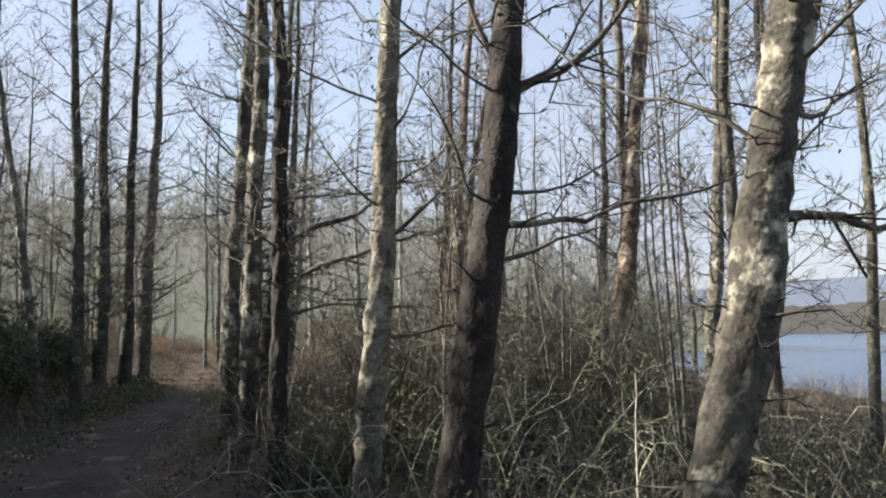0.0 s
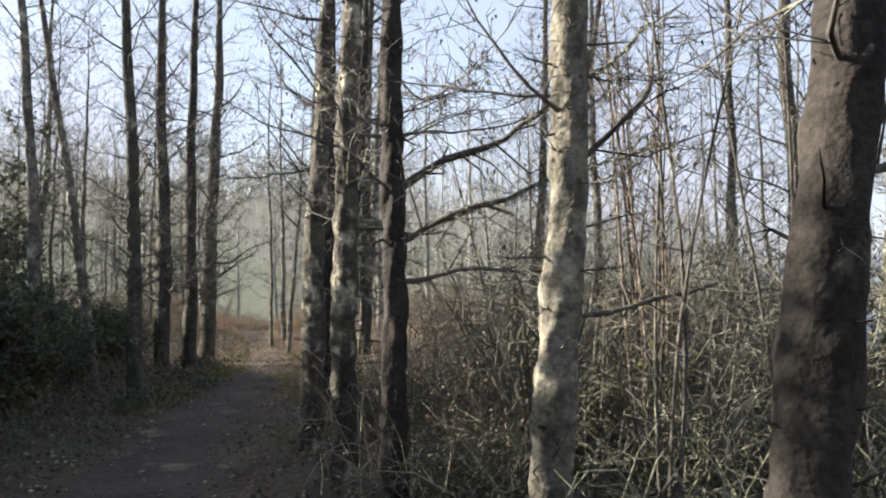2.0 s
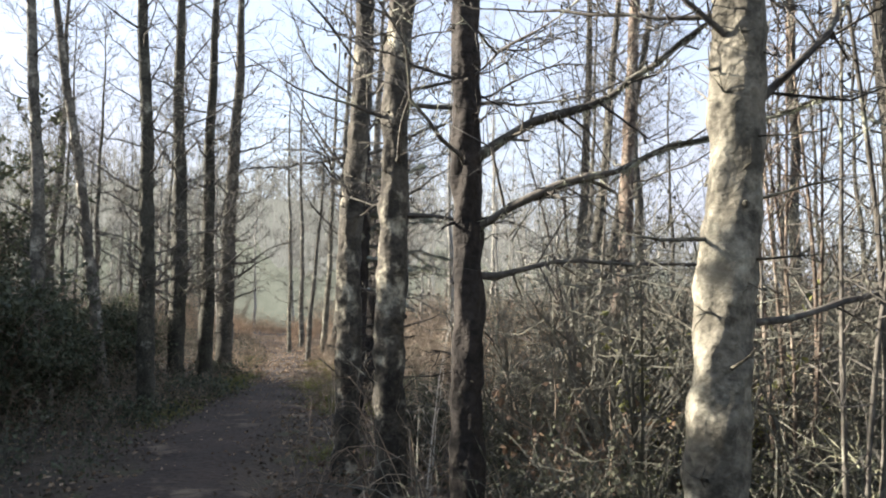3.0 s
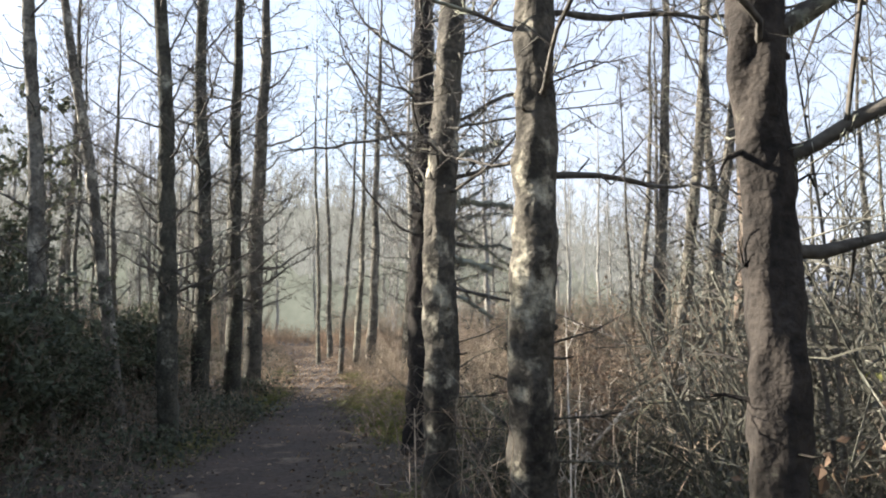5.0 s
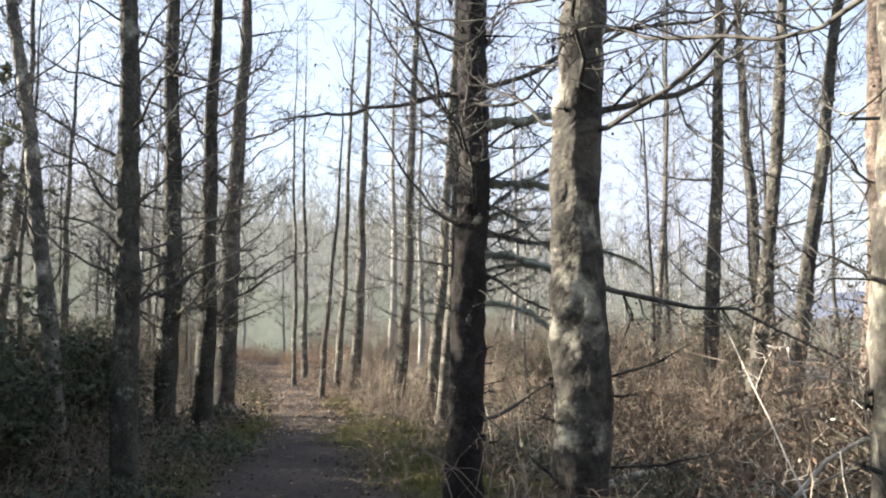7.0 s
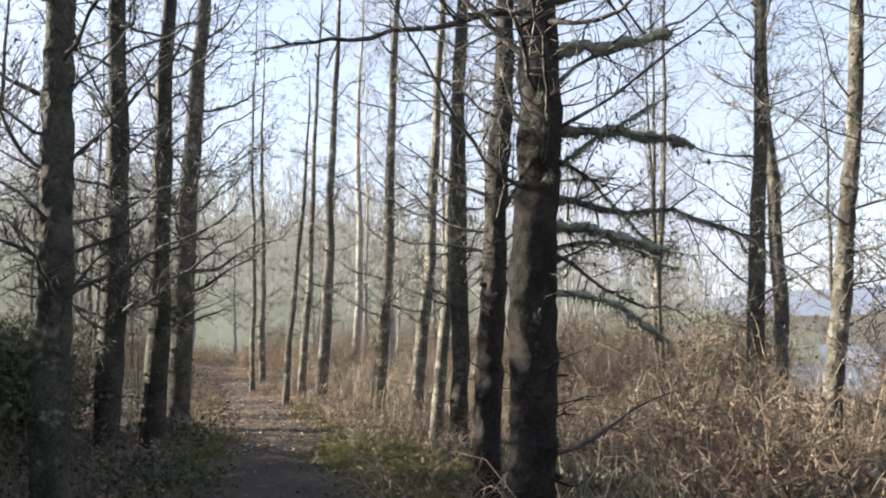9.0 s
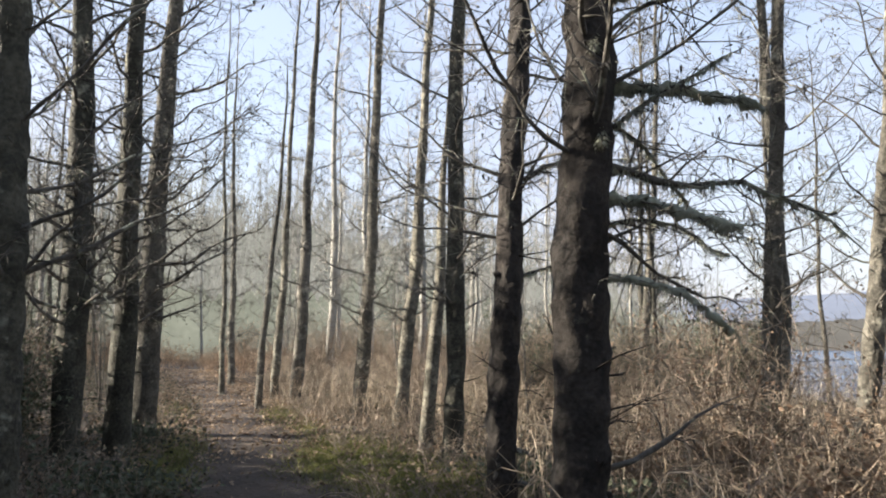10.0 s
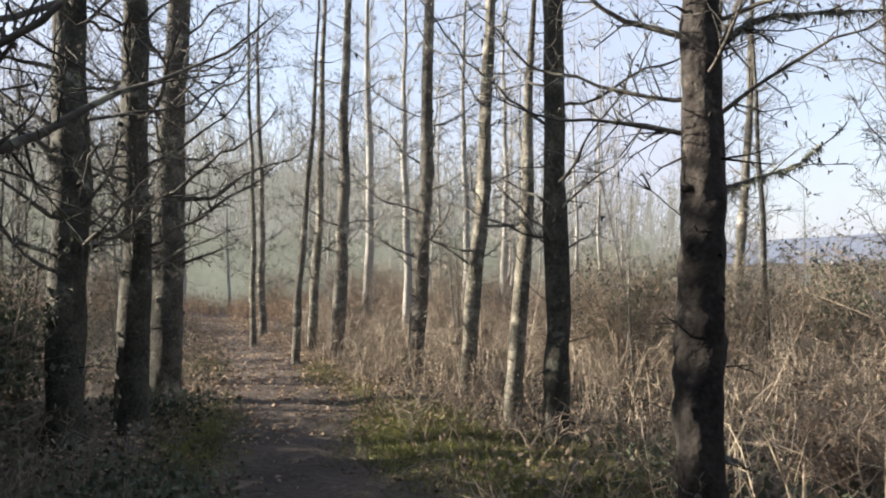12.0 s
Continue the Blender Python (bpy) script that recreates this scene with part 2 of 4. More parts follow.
def twigs(soup, start, way, length, radius, bend):
    """Many thin three-sided twigs at once: base, middle and tip; bend moves the tip sideways. Returns middles and tips."""
    start, way = np.asarray(start, float), unit(np.asarray(way, float))
    mid = start + way * (length * 0.5)[:, None] - bend * 0.12
    tip = start + way * length[:, None] + bend
    u = unit(np.cross(way, np.array([0.3, 0.2, 0.93])))
    w = np.cross(way, u)
    rows = []
    for c, f in ((start, 1.0), (mid, 0.7)):
        for a in (0.0, 2.094, 4.189):
            rows.append(c + (radius * f)[:, None] * (math.cos(a) * u + math.sin(a) * w))
    rows.append(tip)
    v = np.stack(rows, 1)
    tri = np.array([(0, 1, 4), (0, 4, 3), (1, 2, 5), (1, 5, 4), (2, 0, 3), (2, 3, 5), (3, 4, 6), (4, 5, 6), (5, 3, 6)])
    soup.add(v.reshape(-1, 3), (np.arange(len(v))[:, None, None] * 7 + tri[None]).reshape(-1, 3))
    return mid, tip


def leaves(soup, place, way, size, rng):
    """Small folded leaves: two halves that meet at a midrib, each with a side point."""
    n = len(place)
    way = unit(way)
    side = unit(np.cross(way, rng.normal(size=(n, 3))))
    up = np.cross(side, way)
    s = size[:, None]
    tip, low = place + way * s, place
    l = place + way * s * 0.45 + side * s * 0.33 + up * s * 0.1
    r = place + way * s * 0.45 - side * s * 0.33 + up * s * 0.1
    v = np.stack([low, l, tip, r], 1)
    soup.add(v.reshape(-1, 3), (np.arange(n)[:, None, None] * 4 + np.array([(0, 2, 1), (0, 3, 2)])[None]).reshape(-1, 3))


def part(name, me, parent, label=""):
    ob = new(name, me)
    ob.parent = parent
    return tagged(ob, label)


def step(a, b, x):
    t = np.clip((np.asarray(x, float) - a) / (b - a), 0, 1)
    return t * t * (3 - 2 * t)


def waves(x, y):
    x, y = np.asarray(x, float), np.asarray(y, float)
    return 0.035 * np.sin(x * 1.7 + 0.6 * np.sin(y * 0.9)) * np.cos(y * 1.3 + 0.4) + 0.02 * np.sin(x * 4.1 + y * 2.3) * np.cos(y * 3.7 - x * 1.1)


TRAIL_Y = np.array([-40.0, -10.0, 0.0, 5.0, 10.0, 14.0, 20.0, 25.0, 30.0, 36.0, 45.0, 55.0])
TRAIL_X = np.array([4.0, 2.6, 1.6, 0.75, -0.3, -0.55, -0.35, -0.55, -0.95, -1.7, -3.0, -4.2])


def trail_x(y):
    return np.interp(y, TRAIL_Y, TRAIL_X)


def ground_z(x, y):
    x, y = np.asarray(x, float), np.asarray(y, float)
    off = np.abs(x - trail_x(y))
    near = step(0.6, 1.6, off)
    far = 1 - step(60, 90, np.hypot(x, y))
    z = waves(x, y) * near * far + 0.07 * near * far
    z = z + 0.25 * step(-2.5, -6.5, x) * far
    z = z - 2.0 * step(13.0, 20.0, x) * (1 - step(190, 225, x))
    return z


# ---- the setting ----
def axis(lo, hi, fine, reach):
    near = np.arange(lo, hi + 1e-6, fine)
    out = [hi]
    while out[-1] < reach:
        out.append(out[-1] + max(fine, (out[-1] - hi) * 0.35 + fine))
    low = [lo]
    while low[-1] > -reach:
        low.append(low[-1] - max(fine, (lo - low[-1]) * 0.35 + fine))
    return np.array(low[:0:-1] + list(near) + out[1:])


def sheet(name, xs, ys, height, mat):
    gx, gy = np.meshgrid(xs, ys, indexing="ij")
    v = np.stack([gx, gy, height(gx, gy)], -1).reshape(-1, 3)
    m = len(ys)
    i = (np.arange(len(xs) - 1)[:, None] * m + np.arange(m - 1)[None]).reshape(-1)
    return mesh_from(name, v, np.concatenate([np.stack([i, i + m, i + m + 1], -1), np.stack([i, i + m + 1, i + 1], -1)]), mat)


ground = new("ground", sheet("ground", axis(-12, 18, 0.3, 2500), axis(-6, 46, 0.3, 2500), ground_z, SOIL))
tagged(ground, "dark forest floor of soil, moss and leaf litter", "ground", kind="structure")

ys = np.arange(-12, 55.01, 0.125)
ss = np.linspace(-1, 1, 13)
half_width = 0.66 + 0.12 * np.sin(ys * 0.9) + 0.07 * np.sin(ys * 2.3 + 1)
edge = np.random.default_rng(5)
ragged = lambda: 0.1 * np.sin(ys * 3.1 + edge.uniform(0, 6)) + 0.06 * np.sin(ys * 7.3 + edge.uniform(0, 6)) + edge.normal(size=len(ys)) * 0.05
left_width, right_width = half_width + ragged(), half_width + ragged()
widths = np.where(ss[None] < 0, left_width[:, None], right_width[:, None])
gx = trail_x(ys)[:, None] + ss[None] * widths
gy = np.repeat(ys[:, None], 13, 1)
gz = ground_z(gx, gy) + 0.012 - 0.03 * (np.abs(ss)[None] > 0.95) + 0.012 * np.sin(gx * 7 + gy * 3) * np.sin(gy * 5.3)
i = (np.arange(len(ys) - 1)[:, None] * 13 + np.arange(12)[None]).reshape(-1)
trail = new("path", mesh_from("path", np.stack([gx, gy, gz], -1), np.concatenate([np.stack([i, i + 1, i + 14], -1), np.stack([i, i + 14, i + 13], -1)]), TRAIL))
tagged(trail, "narrow trodden earth footpath between the trees", "path", kind="structure")

lake = new("water", sheet("water", np.array([14.0, 60, 120, 232]), np.linspace(-400, 600, 9), lambda x, y: x * 0 - 1.15, WATER))
tagged(lake, "calm lake water reflecting the pale sky", "water", kind="structure")


def ridge(name, points, tops, base, mat, label, seed, jag):
    """A wooded rise along a line on the plan: an uneven crest and a sloping face with depth."""
    rng = np.random.default_rng(seed)
    n = 420
    s = np.linspace(0, len(points) - 1, n)
    px = np.interp(s, range(len(points)), [p[0] for p in points])
    py = np.interp(s, range(len(points)), [p[1] for p in points])
    top = np.interp(s, range(len(points)), tops)
    away = unit(np.stack([px, py - 10], -1))
    fine_jag = jag if jag < 1 else 0.0
    jags = np.convolve(rng.normal(size=n + 8), np.ones(9) / 3, "valid") * (jag * 0.7 if jag < 1 else 0) + jag * (np.sin(s * 5.3 + seed) + 0.5 * np.sin(s * 13.7)) + np.abs(rng.normal(size=n)) * fine_jag * 0.7
    rows = []
    for f, back in ((0, 0.0), (0.35, 0.04), (0.7, 0.1), (1.0, 0.16), (0.3, 0.4), (0, 0.5)):
        h = base + f * (top - base) + (jags if f == 1.0 else 0)
        d = np.hypot(px, py - 10) * back
        rows.append(np.stack([px + away[:, 0] * d, py + away[:, 1] * d, h], -1))
    v = np.stack(rows, 1)
    k = len(rows)
    i = (np.arange(n - 1)[:, None] * k + np.arange(k - 1)[None]).reshape(-1)
    ob = new(name, mesh_from(name, v, np.concatenate([np.stack([i, i + k, i + k + 1], -1), np.stack([i, i + k + 1, i + 1], -1)]), mat))
    return tagged(ob, label, "backdrop", kind="structure")


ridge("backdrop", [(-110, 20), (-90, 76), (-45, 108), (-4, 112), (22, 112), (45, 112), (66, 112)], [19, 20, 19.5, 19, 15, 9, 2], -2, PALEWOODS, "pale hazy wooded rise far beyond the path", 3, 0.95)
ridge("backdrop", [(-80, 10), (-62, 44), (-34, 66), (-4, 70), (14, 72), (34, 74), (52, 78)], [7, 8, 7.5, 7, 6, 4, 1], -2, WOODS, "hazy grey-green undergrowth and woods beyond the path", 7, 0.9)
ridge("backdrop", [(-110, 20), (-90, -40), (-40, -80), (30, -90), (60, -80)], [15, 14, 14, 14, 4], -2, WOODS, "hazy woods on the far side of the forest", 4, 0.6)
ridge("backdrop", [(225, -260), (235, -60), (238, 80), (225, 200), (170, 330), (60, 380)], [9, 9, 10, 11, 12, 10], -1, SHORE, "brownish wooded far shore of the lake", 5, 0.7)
ridge("backdrop", [(1500, -600), (1450, 300), (1250, 900), (800, 1300), (300, 1450), (-200, 1500)], [150, 140, 118, 86, 70, 55], -5, HILLS, "hills behind the lake, painted pale blue by haze", 6, 3.0)


# ---- trees ----
def limb_mesh(rng, start, way, length, r, lift=0.5, twig=1.0, droop=0.0, sides=5, mat=None, fine=True):
    """One crooked limb with its side shoots, twigs and small cones."""
    s = Soup()
    k = int(np.clip(length * 8, 8, 20))
    pts, d = [np.array(start, float)], unit(np.array(way, float))
    aim = d.copy()
    for q in range(k - 1):
        f = q / (k - 2)
        aim = unit(aim + np.array([0, 0, lift * 1.5 - droop * 2.1 * f]) / k)
        d = unit(d * 0.55 + aim * 0.45 + rng.normal(size=3) * 0.17)
        pts.append(pts[-1] + d * length / (k - 1))
    pts = np.array(pts)
    rad = r * (1 - 0.84 * np.linspace(0, 1, k) ** 0.85) * (1 + np.clip(rng.normal(size=k), -1, 1.6) * 0.13)
    tube(s, pts, rad, sides, 1 + rng.normal(size=(k, sides)) * 0.1)
    n2 = int(length * 10 * twig) + 2
    f = rng.uniform(0.1, 0.99, n2)
    at = np.stack([np.interp(f * (k - 1), range(k), pts[:, c]) for c in range(3)], -1)
    along = unit(np.gradient(pts, axis=0))[(f * (k - 1)).astype(int)]
    side = unit(np.cross(along, np.array([0, 0, 1.0]) + rng.normal(size=(n2, 3)) * 0.75)) * rng.choice([-1, 1], n2)[:, None]
    way2 = unit(along * rng.uniform(0.2, 0.8, n2)[:, None] + side + np.array([0, 0, 0.15 - droop * 0.5]))
    len2 = length * rng.uniform(0.08, 0.36, n2) * (1.1 - 0.7 * f) + 0.08
    mid, tip = twigs(s, at, way2, len2, np.clip(r * 0.36 * (1.1 - 0.7 * f), 0.0036, 0.018), rng.normal(size=(n2, 3)) * len2[:, None] * 0.22 + np.array([0, 0, 0.06]) * len2[:, None])
    if fine:
        n3 = int(n2 * 3.4)
        pick, g = rng.integers(0, n2, n3), rng.uniform(0.15, 0.98, n3)[:, None]
        low = np.where(g < 0.5, at[pick] + (mid - at)[pick] * g * 2, mid[pick] + (tip - mid)[pick] * (g * 2 - 1))
        way3 = unit(unit(tip - at)[pick] * 0.55 + rng.normal(size=(n3, 3)) * 0.6 + np.array([0, 0, 0.08]))
        len3 = np.clip(len2[pick] * rng.uniform(0.2, 0.55, n3), 0.05, 0.36)
        end = twigs(s, low, way3, len3, np.full(n3, 0.0031), rng.normal(size=(n3, 3)) * len3[:, None] * 0.2)[1]
        n4 = int(n3 * 0.45)
        if n4:
            nut = end[rng.integers(0, n3, n4)] + rng.normal(size=(n4, 3)) * 0.008
            twigs(s, nut, rng.normal(size=(n4, 3)) * 0.5 + np.array([0, 0, -1.0]), rng.choice((0.018, 0.024, 0.045), n4), rng.uniform(0.005, 0.009, n4), np.zeros((n4, 3)))
    return s.mesh("limb", mat or LIMB), pts


def lichen_mesh(rng, pts, r, amount):
    """Shaggy tufts of lichen that cover a limb and hang from it."""
    s = Soup()
    k = 26
    g = np.linspace(0.2, (len(pts) - 1) * 0.92, k)
    line = np.stack([np.interp(g, range(len(pts)), pts[:, e]) for e in range(3)], -1)
    lump = 0.5 + 0.5 * np.sin(g * 4.1 + rng.uniform(0, 6)) + rng.uniform(-0.25, 0.35, k)
    fat = np.clip(r * (1.2 if amount > 0.7 else 0.75) * (1 - 0.5 * np.linspace(0, 1, k)) + 0.012 * np.clip(lump, -0.4, 1.6) * min(amount, 1.3), 0.004, 0.07)
    tube(s, line + np.array([0, 0, -0.006]) + rng.normal(size=(k, 3)) * 0.006, fat * (1.0 if amount > 0.7 else 0.5), 9, 1 + rng.normal(size=(k, 9)) * 0.25)
    n = int((450 if amount > 0.7 else 1000) * amount)
    f = rng.uniform(0.2, (len(pts) - 1) * 0.92, n)
    wide = np.interp(f, g, fat)
    f = f[wide > r * 0.8 * (1 - 0.5 * f / (len(pts) - 1))]
    wide = np.interp(f, g, fat)
    n = len(f)
    d = unit(rng.normal(size=(n, 3)) + np.array([0, 0, -0.5]))
    at = np.stack([np.interp(f, range(len(pts)), pts[:, e]) for e in range(3)], -1) + d * wide[:, None] * 0.8
    twigs(s, at, d + np.array([0, 0, -0.8]), rng.uniform(0.012, 0.05, n), rng.uniform(0.002, 0.005, n), rng.normal(size=(n, 3)) * 0.008 + np.array([0, 0, -0.012]))
    return s.mesh("lichen", MOSS)


def trunk_line(rng, lean, height, wobble, fine=0.16):
    z = np.concatenate([np.arange(-0.25, 5.0, fine), np.arange(5.0, height, 0.5), [height]])
    ph = rng.uniform(0, 6.28, 4)
    wob = wobble * step(0.0, 2.0, z)
    x = lean[0] * np.minimum(z, 7) + lean[0] * 0.4 * np.maximum(z - 7, 0) + wob * (np.sin(z * 0.8 + ph[0]) + 0.35 * np.sin(z * 2.6 + ph[1]))
    y = lean[1] * z + wob * (np.sin(z * 0.7 + ph[2]) + 0.35 * np.sin(z * 2.9 + ph[3]))
    return np.stack([x, y, z], -1)


def trunk_mesh(rng, line, d, height, sides, mat, lumps=0.05):
    z = line[:, 2]
    r = d / 2 * np.clip(1.04 - 0.04 * z / 1.5 - 0.8 * np.clip((z - 1.5) / height, 0, 1), 0.08, 2) * (1 + 0.3 * np.exp(-np.maximum(z + 0.1, 0) / 0.18))
    r[-1] = 0.004
    k = len(z)
    raw = rng.normal(size=(k + 2, sides))
    soft = (raw[:-2] + raw[1:-1] * 2 + raw[2:]) / 4
    soft = (soft + np.roll(soft, 1, 1)) / 1.6
    bulge = np.interp(z, np.arange(-1, height + 1, 0.33), rng.normal(size=len(np.arange(-1, height + 1, 0.33))))
    ring = 1 + lumps * soft + lumps * 0.3 * bulge[:, None] * np.exp(-z / 6)[:, None] + 0.04 * np.sin(np.linspace(0, 2 * np.pi, sides, endpoint=False) * 3 + z[:, None] * 0.6)
    if sides > 16:          # flaking plates
        flakes = np.kron(rng.normal(size=(k // 3 + 1, sides // 2)), np.ones((3, 2)))[:k]
        ring = ring + 0.035 * np.clip(flakes, -1.2, 1.8) + 0.02 * rng.normal(size=(k, sides))
    s = Soup()
    tube(s, line, r, sides, ring)
    for q in range(7):      # knots and burrs
        h = rng.uniform(0.4, 4.5)
        a = rng.uniform(0, 6.28)
        c = np.array([np.interp(h, z, line[:, e]) for e in range(3)])
        o = np.array([math.cos(a), math.sin(a), 0.25])
        rr = np.interp(h, z, r)
        b = rng.uniform(0.012, 0.026) * (d / 0.25)
        tube(s, [c + o * rr * 0.75, c + o * (rr + b * 0.45), c + o * (rr + b * 0.9)], [b * 1.25, b, b * 0.35], 6)
    if sides > 12:          # broken stubs and short spur twigs
        n, rng = 46, np.random.default_rng(int(d * 10000))
        h, a = rng.uniform(0.5, 6.0, n), rng.uniform(0, 6.28, n)
        c = np.stack([np.interp(h, z, line[:, e]) for e in range(3)], -1)
        o = np.stack([np.cos(a), np.sin(a), rng.uniform(-0.2, 0.7, n)], -1)
        rr = np.interp(h, z, r)[:, None]
        mid, tip = twigs(s, c + o * rr * 0.8, o + rng.normal(size=(n, 3)) * 0.25, rng.choice((0.06, 0.1, 0.16, 0.3, 0.45), n), rng.uniform(0.004, 0.011, n), rng.normal(size=(n, 3)) * 0.03)
        pick = rng.integers(0, n, n * 2)
        twigs(s, mid[pick], (tip - mid)[pick] + rng.normal(size=(n * 2, 3)) * 0.08, rng.uniform(0.04, 0.2, n * 2), np.full(n * 2, 0.0035), rng.normal(size=(n * 2, 3)) * 0.02)
    return s.mesh("trunk", mat)


def tree(x, y, lean, d, height, seed, mat, label, limbs=24, low=1.7, spread=1.9, sides=14, extra=(), fine=True, lumps=0.05, name="tree", side=None, group="alders along the path", wobble=0.035):
    rng = np.random.default_rng(seed)
    root = tagged(new(name), label, "tree", group)
    root.location = (x, y, float(ground_z(x, y)))
    line = trunk_line(rng, lean, height, wobble, 0.055 if sides > 16 else 0.16)
    part("trunk", trunk_mesh(rng, line, d, height, sides, mat, lumps), root)
    base = lambda h: np.array([np.interp(h, line[:, 2], line[:, e]) for e in range(3)])
    az = rng.uniform(0, 6.28)
    for q in range(limbs):
        h = low + (height * 0.93 - low) * (q / max(limbs - 1, 1)) ** 1.5 + rng.uniform(-0.15, 0.15)
        az += 2.4 + rng.uniform(-0.5, 0.5)
        f = np.clip((h - low) / (height - low), 0, 1)
        el = radians((rng.uniform(-8, 40) if h > 2.4 else rng.uniform(8, 34)) + 30 * f)
        way = np.array([math.cos(az) * math.cos(el), math.sin(az) * math.cos(el), math.sin(el)])
        if side is not None and h < 5:
            way = unit(way + np.array([side, 0, 0]))
        ln = spread * rng.uniform(0.6, 1.25) * (1 - 0.62 * f) * (0.55 + 0.45 * step(1.6, 3.0, h))
        part("limb", limb_mesh(rng, base(h), way, ln, d * (0.06 if h < 4 and y < 13 else 0.08) * rng.uniform(0.7, 1.25) * (1 - 0.5 * f), rng.uniform(0.15, 0.7), 1.0, fine=fine)[0], root)
    for h, off, r, lift, droop, tw, *shag in extra:
        me, pts = limb_mesh(rng, base(h), off, float(np.linalg.norm(off)), r, lift, tw, droop, 7)
        piece = part("limb", me, root)
        if shag:
            part("lichen", lichen_mesh(rng, pts, r, shag[0]), piece, "shaggy pale green lichen")
    return root


MAIN = [
    # x, y, lean, diameter, height, bark, label, limbs
    ("L1", -1.77, 16.02, (-0.041, -0.002), 0.221, 13.5, MOSSBARK, "slim grey alder with dark lower trunk at the path's edge", 40),
    ("L2", -2.45, 20.91, (-0.015, 0.002), 0.335, 15, MOSSBARK, "straight dark alder with bare upswept twigs beside the path", 46),
    ("L3", -2.01, 21.58, (0.002, -0.006), 0.304, 15, MOSSBARK, "straight dark alder with bare upswept twigs beside the path", 44),
    ("L4", -2.04, 24.21, (0.025, 0.001), 0.4, 16, GREYBARK, "stout alder with pale flecked bark beside the path", 46),
    ("M1", -2.77, 17.44, (-0.153, -0.002), 0.181, 12, BARK, "thin alder leaning away from the path", 22),
    ("M0", -2.77, 15.07, (-0.085, -0.001), 0.178, 12, BARK, "thin grey alder among dark brush", 22),
    ("a", 1.11, 14.79, (0.019, -0.024), 0.278, 14, DARKBARK, "alder with hanging lichen on broken lower branches", 30),
    ("b", 1.39, 10.22, (0.002, -0.057), 0.217, 13, PATCHY, "knobbly alder with pale flaking bark", 26),
    ("c", 1.70, 8.45, (-0.021, -0.004), 0.156, 12, DARKBARK, "dark slender alder with long side branches", 22),
    ("d", 1.06, 11.70, (0.026, -0.031), 0.217, 13, PATCHY, "pale lichen-covered alder trunk", 26),
    ("R2", 2.35, 7.28, (0.036, -0.055), 0.203, 13, PALE, "sunlit cream-barked alder trunk", 24),
    ("R3", 2.60, 5.68, (0.145, 0.022), 0.235, 14, DARKBARK, "thick dark alder trunk leaning over the brush", 24),
    ("R4", 3.19, 4.15, (0.255, -0.003), 0.225, 13, PATCHY, "leaning alder trunk with cream and dark patches", 24),
    ("R5", 5.53, 9.84, (0.111, 0.002), 0.241, 14, RED, "reddish-barked alder among brush near the water", 24),
    ("R6", 9.0, 13.4, (0.066, -0.000), 0.25, 14, BARK, "bare alder near the lake bank", 24),
    ("e", 1.37, 16.75, (0.068, 0.09), 0.227, 13, DARKBARK, "dark burred alder leaning slightly over brush", 26),
    ("f", 1.90, 20.10, (0.016, 0.002), 0.23, 14, MOSSBARK, "straight alder at the edge of a mossy patch", 28),
    ("h", 1.96, 23.66, (0.072, -0.002), 0.218, 13, PALE, "thin pale alder standing in dry stems", 24),
    ("i", 1.45, 24.81, (0.044, -0.004), 0.239, 14, BARK, "thin alder standing in dry stems", 26),
    ("j", 0.63, 29.21, (0.033, -0.001), 0.272, 15, BARK, "slim dark alder where the path narrows", 28),
    ("k", 0.19, 30.70, (0.039, -0.000), 0.194, 14, PALE, "thin pale alder where the path narrows", 24),
    ("l", -0.22, 28.71, (0.061, -0.000), 0.147, 8, BARK, "short thin leaning alder sapling", 12),
    ("m1", -1.13, 33.30, (-0.020, -0.000), 0.147, 13, PALE, "thin pale alder at the far bend of the path", 20),
    ("m2", -0.96, 37.72, (-0.024, -0.000), 0.215, 15, BARK, "thin alder at the far bend of the path", 22),
    ("s1", 5.30, 18.90, (0.052, -0.024), 0.21, 13, GREYBARK, "bare alder standing in brown brush", 28),
    ("s2", 4.83, 17.06, (0.109, -0.038), 0.179, 12, GREYBARK, "slender alder leaning towards the lake", 26),
    ("s3", 4.65, 16.11, (0.185, -0.007), 0.163, 11, GREYBARK, "slender alder leaning strongly towards the lake", 24),
    ("s4", 4.57, 14.64, (0.077, -0.002), 0.206, 13, RED, "reddish alder standing in brown brush", 22),
    ("r11", 7.46, 25.83, (0.084, -0.001), 0.177, 13, BARK, "thin alder near the lake bank", 24),
]
